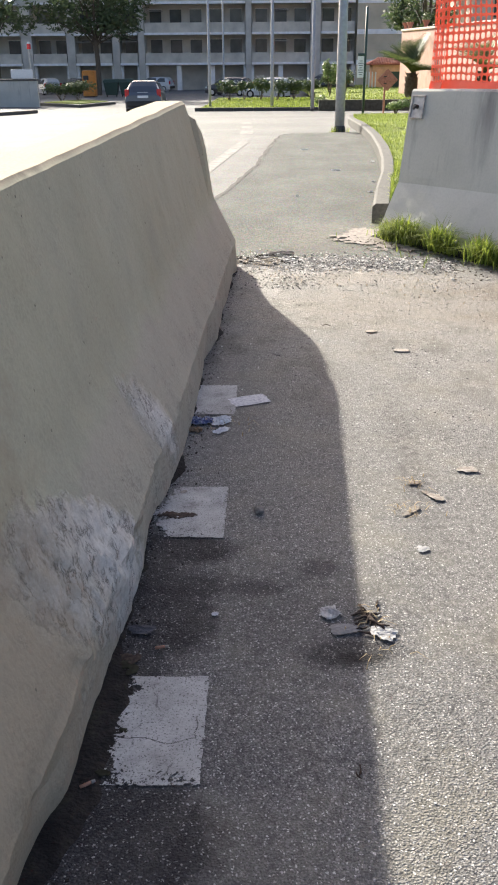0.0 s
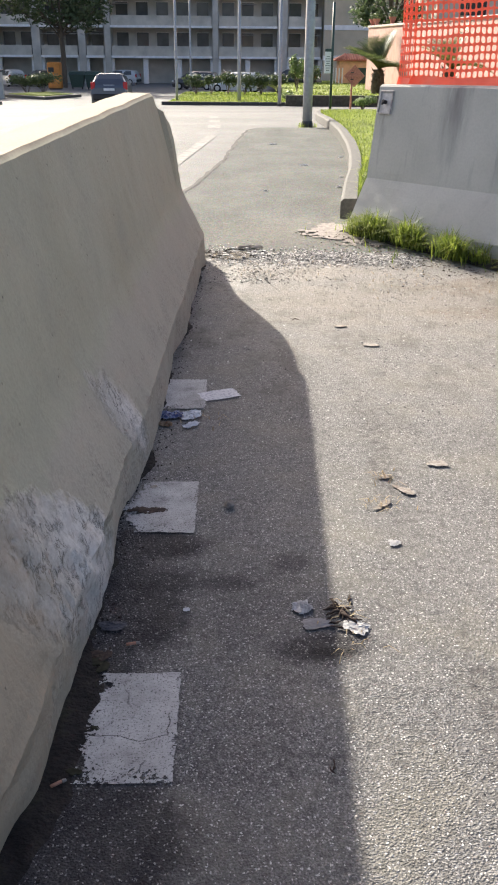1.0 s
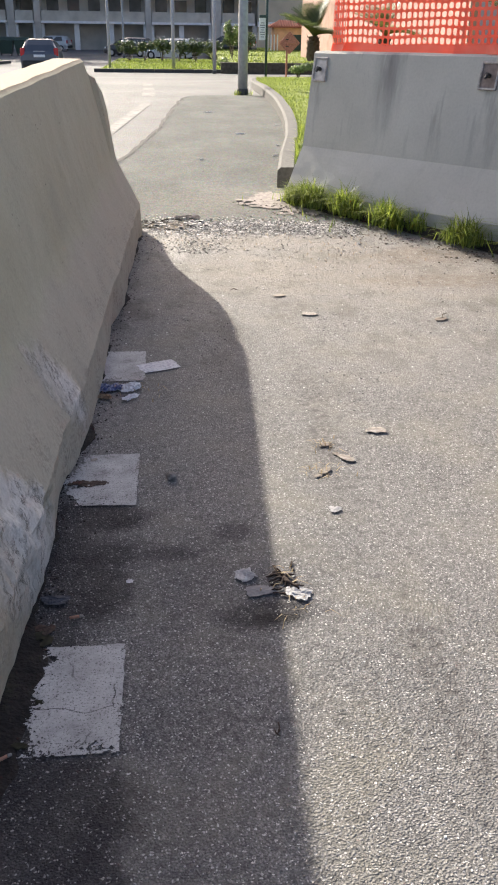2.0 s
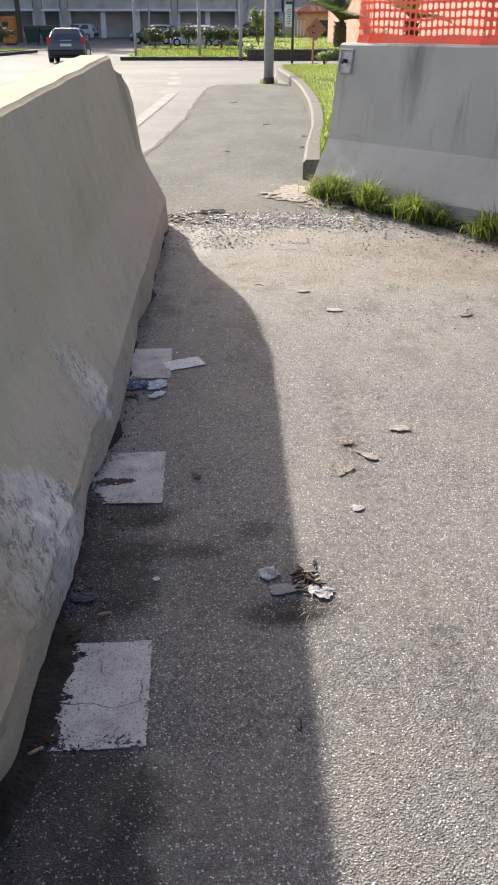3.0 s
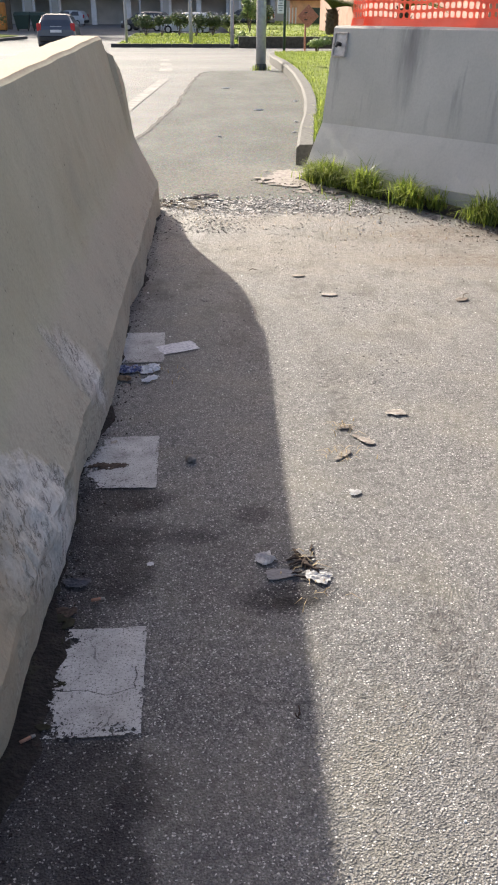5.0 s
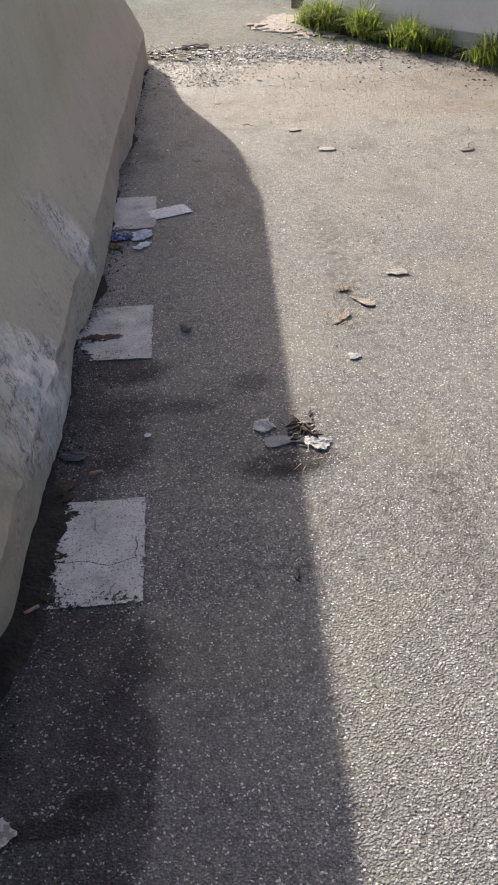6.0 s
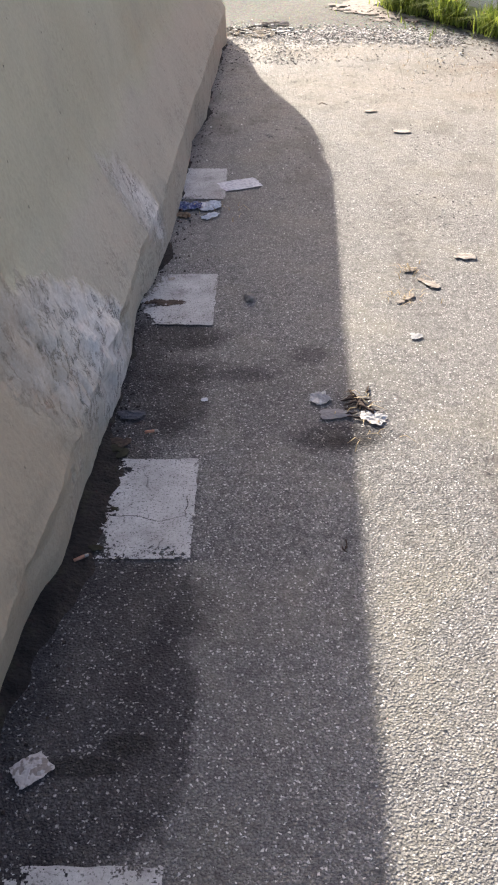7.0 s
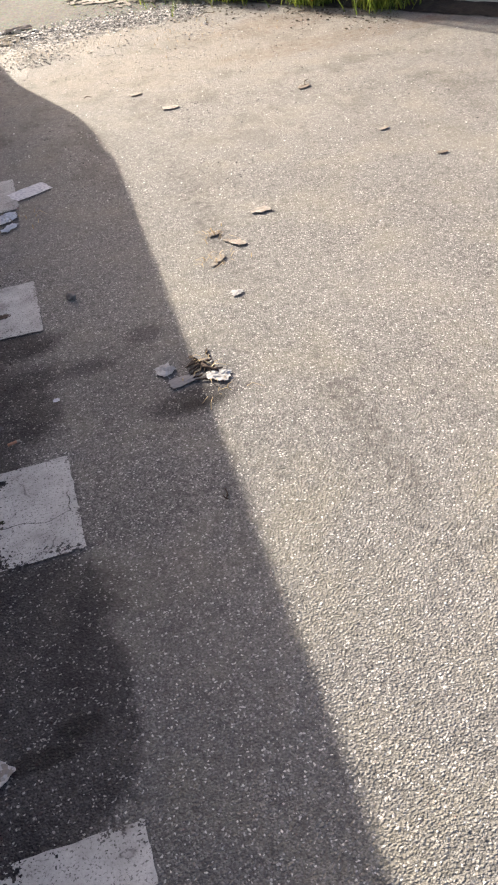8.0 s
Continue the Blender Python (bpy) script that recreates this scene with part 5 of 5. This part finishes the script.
for pts, label in ((((-14.4, 57.5), (-10.6, 52.6), (-9.5, 58.8), (-13.0, 66.0)), "low kerbed traffic island with thin grass"), (((-16.0, 40.2), (-12.0, 41.0), (-11.3, 45.4), (-16.0, 44.6)), "low kerbed traffic island of pale concrete")):
    isle = thing("traffic_island", pose(0, 0, 0), label, "traffic island", "traffic islands")
    lo = [(x, y, level(y) - 0.1) for x, y in pts]
    hi = [(x, y, level(y) + 0.13) for x, y in pts]
    part("kerb_slab", Geo().loft([lo, hi]), KERB, isle)
    if "grass" in label:
        mx, my = sum(p[0] for p in pts) / 4, sum(p[1] for p in pts) / 4
        part("turf", Geo().loft([[(mx + (x - mx) * 0.8, my + (y - my) * 0.8, level(y) + 0.1) for x, y in pts], [(mx + (x - mx) * 0.78, my + (y - my) * 0.78, level(y) + 0.17) for x, y in pts]]), LAWN, isle)
far_kerb = thing("verge_kerb", pose(0, 0, 0), "pale kerb edging the far verge", "kerb", kind="structure")
for k in range(7):
    xa, xb = -3.5 + k, -2.51 + k
    part("kerbstone", Geo().box(((xa + xb) / 2, 46.5, level(46.5) + 0.03), (0.985, 0.16, 0.24), None, 0.015), KERB, far_kerb)

# ---- litter on the path ----
def paper_mat(name, colour, prints=None, share=0.15):
    p = Paint(name, 0.75, spec=0.3)
    n = p.noise(60.0, 3)
    col = p.ramp(n, [(0.3, tuple(c * 0.82 for c in colour)), (0.7, colour)])
    if prints:
        col = p.mix(p.span(p.noise(70.0, 2), 0.5, 0.56, 0, 0.8), col, prints)
    p.done(col)
    return p.thin(col, share)


TISSUE = paper_mat("white_tissue", (0.66, 0.65, 0.645), (0.46, 0.44, 0.43), 0.35)
CARD = paper_mat("pale_paper", (0.7, 0.7, 0.72))
WRAP = paper_mat("blue_printed_wrapper", (0.3, 0.32, 0.42), (0.04, 0.05, 0.17))
DRY = Paint("dry_leaf", 0.7, spec=0.2)
DRY = DRY.done(DRY.mix(DRY.span(DRY.noise(90.0, 3), 0.35, 0.65, 0, 0.6), DRY.ramp(DRY.random(), [(0.0, (0.19, 0.165, 0.138)), (0.5, (0.28, 0.256, 0.222)), (1.0, (0.36, 0.338, 0.305))]), (0.13, 0.09, 0.065)))
BROWN = plain("dark_dry_leaf", (0.06, 0.043, 0.035), 0.85, 0, 90, 0.5)
STRAW = leafy("dry_straw", (0.28, 0.2, 0.1), (0.5, 0.4, 0.25), 0.3, 0.7)
DULL_FILM = paper_mat("dull_blue_film", (0.085, 0.086, 0.1))
DIRTY = paper_mat("dirty_carton", (0.5, 0.47, 0.46), (0.2, 0.17, 0.15))
OLIVE = plain("olive_rotting_leaf", (0.03, 0.029, 0.018), 0.85, 0, 60, 0.4)
PRINTED = paper_mat("printed_white_paper", (0.68, 0.68, 0.71), (0.4, 0.4, 0.46))
TAN_WRAP = paper_mat("brown_wrapper", (0.36, 0.25, 0.16), (0.2, 0.12, 0.07))
GREY_FILM = paper_mat("grey_plastic_scrap", (0.25, 0.243, 0.248))


def scrap(name, x, y, w, d, turn, crumple, material, label, category, seed, notch=0.0, group="litter"):
    """A sheet lying on the ground, torn round its edge, creased and curled by its own folds."""
    geo = Geo()
    n = 30
    for j in range(n + 1):
        for i in range(n + 1):
            u, v = i / n - 0.5, j / n - 0.5
            a = math.atan2(v, u)
            e = (1 + notch * (noise.noise((math.cos(a) * 1.2, math.sin(a) * 1.2, seed)) + 0.5 * noise.noise((math.cos(a) * 4, math.sin(a) * 4, seed)))) * (1 - min(0.16, notch * 0.5) * max(0.0, abs(u) + abs(v) - 0.55) * 2.2)
            q = Vector((u * 3.1 + seed, v * 3.1, 1.0))
            fold = abs(noise.noise(q)) + 0.5 * abs(noise.noise(q * 2.6)) + 0.22 * abs(noise.noise(q * 6.0))
            px = u * w * e + crumple * 0.7 * noise.noise((u * 4, v * 4, seed))
            py = v * d * e + crumple * 0.7 * noise.noise((u * 4, v * 4, seed + 7))
            geo.v.append((px, py, 0.003 + crumple * fold * (1.25 - 1.4 * max(abs(u), abs(v)))))
    geo.f = [(j * (n + 1) + i, j * (n + 1) + i + 1, (j + 1) * (n + 1) + i + 1, (j + 1) * (n + 1) + i) for j in range(n) for i in range(n)]
    low = min(p[2] for p in geo.v)
    geo.v = [(a, b, c - low) for a, b, c in geo.v]
    ob = single(name, geo, material, label, category, group, "", False, pose(x, y, 0.004, 0, 0, turn))
    thick = ob.modifiers.new("thickness", "SOLIDIFY")
    thick.thickness = 0.0006
    return ob


def leaf(x, y, length, turn, label, seed, material=None):
    geo = Geo()
    n, m = 12, 6
    for i in range(n + 1):
        t = i / n
        w = length * 0.3 * math.sin(math.pi * (0.06 + 0.88 * t)) ** 0.7
        bend = 0.1 * length * math.sin(2.6 * t + seed)
        for k in range(m + 1):
            u = 2 * k / m - 1
            edge = 1 + 0.8 * noise.noise((t * 7, u * 1.3 + seed, 3.1)) * abs(u)
            roll = 0.045 * length * max(0.0, math.sin(seed * 1.3 + 2.0 * u)) * u * u
            crease = 0.05 * length * noise.noise((t * 4 + seed, u * 2.2, 0.7))
            geo.v.append((length * (t - 0.5) + 0.06 * length * noise.noise((u * 2, t * 3, seed)), bend * 0.5 + u * w * edge, abs(bend) * 0.3 + roll + crease))
    for i in range(n):
        for k in range(m):
            q = (m + 1) * i + k
            geo.f.append((q, q + 1, q + m + 2, q + m + 1))
    low = min(p[2] for p in geo.v)
    geo.v = [(a, b, c - low) for a, b, c in geo.v]
    geo.v = [(a, b, c * 0.5) for a, b, c in geo.v]
    ob = single("leaf", geo, material or DRY, label, "leaf", "fallen leaves", "", True, pose(x, y, 0.003, 0, 0, turn))
    thick = ob.modifiers.new("thickness", "SOLIDIFY")
    thick.thickness = 0.0008


scrap("paper", 0.05, 1.985, 0.155, 0.095, 24, 0.0022, PRINTED, "creased white paper sheet on the asphalt", "paper", 1.7, 0.08)
scrap("paper", -0.05, 1.775, 0.09, 0.07, 40, 0.014, CARD, "crumpled pale paper scrap on the asphalt", "paper", 2.3, 0.3)
scrap("paper", -0.045, 1.685, 0.075, 0.035, 50, 0.01, CARD, "small folded pale paper scrap", "paper", 3.1, 0.2)
scrap("wrapper", -0.125, 1.765, 0.085, 0.075, 10, 0.022, WRAP, "crumpled blue printed wrapper by the barrier", "wrapper", 4.2, 0.3)
scrap("wrapper", -0.14, 1.69, 0.06, 0.04, -20, 0.016, TAN_WRAP, "small brownish wrapper scrap by the barrier", "wrapper", 4.9, 0.3)
scrap("tissue", 0.277, 0.558, 0.05, 0.048, 20, 0.009, TISSUE, "crumpled white paper tissue in the shade", "tissue", 5.5, 0.3)
scrap("tissue", 0.394, 0.478, 0.062, 0.05, -25, 0.006, TISSUE, "crumpled white paper tissue in the sun", "tissue", 16.1, 0.35)
scrap("plastic_scrap", 0.305, 0.492, 0.075, 0.045, 5, 0.004, GREY_FILM, "flat grey plastic scrap beside the tissue", "plastic scrap", 7.7, 0.3)
scrap("tissue", 0.551, 0.86, 0.034, 0.03, 15, 0.0035, TISSUE, "small crumpled white tissue ball", "tissue", 8.8, 0.4)
scrap("carton_scrap", -0.222, -0.455, 0.06, 0.045, 35, 0.004, DIRTY, "dirty pale carton scrap by the barrier", "paper", 9.9, 0.2)
scrap("plastic_scrap", -0.18, 0.485, 0.06, 0.04, 0, 0.006, DULL_FILM, "bluish plastic scrap by the barrier foot", "plastic scrap", 11.0, 0.4)
scrap("paper", 0.22, 4.72, 0.17, 0.07, 5, 0.02, PLASTER, "pale flat scrap on the rubble", "paper", 12.0, 0.3)
for k, (x, y, w) in enumerate(((0.95, 9.6, 0.12), (1.16, 7.7, 0.08), (1.27, 8.5, 0.07), (0.42, 7.4, 0.05), (0.7, 12.4, 0.12), (1.5, 10.6, 0.09))):
    scrap("paper", x, y, w, w * 0.5, k * 50, 0.012, CARD, "pale paper scrap on the far footpath", "paper", 20.0 + k, 0.3).location.z = level(y) + 0.004
scrap("pebble_scrap", -0.008, 0.55, 0.018, 0.015, 0, 0.003, CARD, "tiny white paper pellet", "paper", 13.0, 0.3)

for k, (x, y, l, a) in enumerate(((0.778, 1.357, 0.085, -15), (0.74, 2.61, 0.09, 5), (0.633, 2.91, 0.07, 10), (1.33, 2.51, 0.08, 25), (0.64, 1.165, 0.07, -40), (0.56, 1.09, 0.06, 60), (0.535, 1.06, 0.035, 10), (0.615, 1.2, 0.03, 120), (0.59, 1.262, 0.05, 15),
                                  (1.42, 1.83, 0.05, 20), (1.5, 1.49, 0.05, -10), (-0.14, 1.2, 0.03, 50))):
    leaf(x, y, l * 0.85, a, "curled dry brown leaf on the asphalt", k * 1.7)


def curled_leaf(x, y, length, turn, label, seed):
    """A withered leaf rolled lengthwise into a narrow twisted trough."""
    geo = Geo()
    n, m = 14, 6
    for i in range(n + 1):
        t = i / n
        r = length * 0.065 * (0.25 + math.sin(math.pi * t) ** 0.6) * (1 + 0.5 * noise.noise((t * 5, seed, 1.0)))
        cx, cy = length * (t - 0.5), length * 0.35 * math.sin(2.4 * t + seed) * t
        cz = r + length * 0.12 * max(0.0, noise.noise((t * 3, seed, 4.0)))
        for k in range(m + 1):
            a = 0.9 * seed + 1.6 * t + 4.4 * k / m
            geo.v.append((cx, cy + r * math.cos(a), cz + r * math.sin(a)))
    geo.f = [((m + 1) * i + k, (m + 1) * i + k + 1, (m + 1) * i + m + k + 2, (m + 1) * i + m + k + 1) for i in range(n) for k in range(m)]
    ob = single("leaf", geo, BROWN, label, "leaf", "fallen leaves", "", True, pose(x, y, 0.002, 0, 0, turn))
    ob.modifiers.new("thickness", "SOLIDIFY").thickness = 0.0008


for k in range(15):
    curled_leaf(0.357 + RNG.gauss(0, 0.017), 0.552 + RNG.gauss(0, 0.022), RNG.uniform(0.03, 0.06), RNG.uniform(0, 360), "dark withered leaf curled up in a small heap", k * 0.9 + 3)
for k in range(3):
    curled_leaf(0.335 + 0.01 * k, 0.49 + RNG.gauss(0, 0.02), RNG.uniform(0.03, 0.05), RNG.uniform(0, 180), "dark withered leaf lying beside the tissue", k * 1.7 + 2)
for k in range(5):
    leaf(-0.19 + 0.02 * k, 1.05 + 0.008 * math.sin(k * 2.3), 0.038 + 0.008 * (k % 3), 8 + 9 * math.sin(k * 2.7), "dark rotting leaf on the painted square", k + 31.0, BROWN)
for k in range(5):
    leaf(-0.2 + 0.02 * math.sin(k * 2.1), 0.34 + 0.04 * math.cos(k * 1.7), 0.04, k * 61, "greenish leaf caught by the barrier foot", k + 9.0, OLIVE if k % 2 else BROWN)
for k, y in enumerate((0.03, 0.12, 0.145, 0.27)):
    leaf(foot_x(y) + (0.07, 0.05, 0.09, 0.06)[k], y, (0.03, 0.022, 0.018, 0.034)[k], k * 83, "rotting dark leaf in the dirt", k + 20.0, OLIVE)

FILTER = plain("cork_filter_paper", (0.36, 0.19, 0.13), 0.8, 0, 90, 0.2)
ASH = plain("stained_cigarette_paper", (0.3, 0.27, 0.24), 0.8, 0, 90, 0.2)
for x, y, a in ((-0.128, 0.411, 15), (-0.223, -0.005, 35)):
    butt = thing("cigarette_butt", pose(x, y, 0.009, 0, 90, a), "trodden cigarette butt on the asphalt", "cigarette butt", "cigarette butts")
    part("filter", Geo().tube([(0, 0, -0.011), (0, 0, 0.011)], 0.0036, 8), FILTER, butt, "orange-brown filter", True)
    part("paper_end", Geo().tube([(0, 0, 0.012), (0.001, 0, 0.02)], [0.004, 0.003], 8), ASH, butt)
spots = []
for cx, cy, r, n in ((0.56, 1.08, 0.035, 22), (0.59, 1.26, 0.03, 16), (0.38, 0.385, 0.05, 7), (0.36, 0.53, 0.05, 14), (-0.05, 1.73, 0.08, 26), (0.25, 4.3, 0.3, 120), (1.1, 4.0, 0.4, 100)):
    for _ in range(n):
        spots.append((cx + RNG.gauss(0, r), cy + RNG.gauss(0, r * 0.7), 0.003, 1.0))
blades("straw", spots, 0.02, 0.003, 3.0, STRAW, "dry straw bits scattered on the asphalt")
curled_leaf(0.3, 0.04, 0.03, 60, "dark withered leaf trodden into the asphalt", 5.3)
curled_leaf(0.292, 0.03, 0.022, 130, "dark withered leaf trodden into the asphalt", 7.9)
# a loose stone
rock = Geo()
for k, (z, r) in enumerate(((0.0, 0.7), (0.006, 1.0), (0.014, 0.85), (0.019, 0.45))):
    rock.v += [((0.016 * r * (1 + 0.35 * noise.noise((math.cos(a), math.sin(a), k * 0.7)))) * math.cos(a), 0.024 * r * (1 + 0.35 * noise.noise((math.cos(a), math.sin(a), k * 0.7))) * math.sin(a), z) for a in (2 * math.pi * q / 10 for q in range(10))]
rock.f = [(10 * k + q, 10 * k + (q + 1) % 10, 10 * k + 10 + (q + 1) % 10, 10 * k + 10 + q) for k in range(3) for q in range(10)] + [tuple(range(9, -1, -1)), tuple(range(30, 40))]
single("stone", rock, plain("dull_brown_stone", (0.2, 0.182, 0.165), 0.9, 0, 90, 0.4, 0.4), "small dull brown stone on the asphalt", "stone", m=pose(0.096, 1.076, 0.0, 0, 0, 20))
# twigs
for k, (x, y, l, a) in enumerate(((1.05, 5.0, 0.12, 20), (1.3, 4.16, 0.09, -5), (0.42, 3.0, 0.04, 5), (1.36, 2.56, 0.08, 60))):
    geo = Geo().tube([(-l / 2, 0, 0.006), (-l * 0.1, 0.008, 0.012), (l / 2, -0.004, 0.006)], [0.0015, 0.0022, 0.001], 6)
    single("twig", geo, BARK, "thin dark twig on the asphalt", "twig", "twigs", "", False, pose(x, y, 0.0, 0, 0, a))
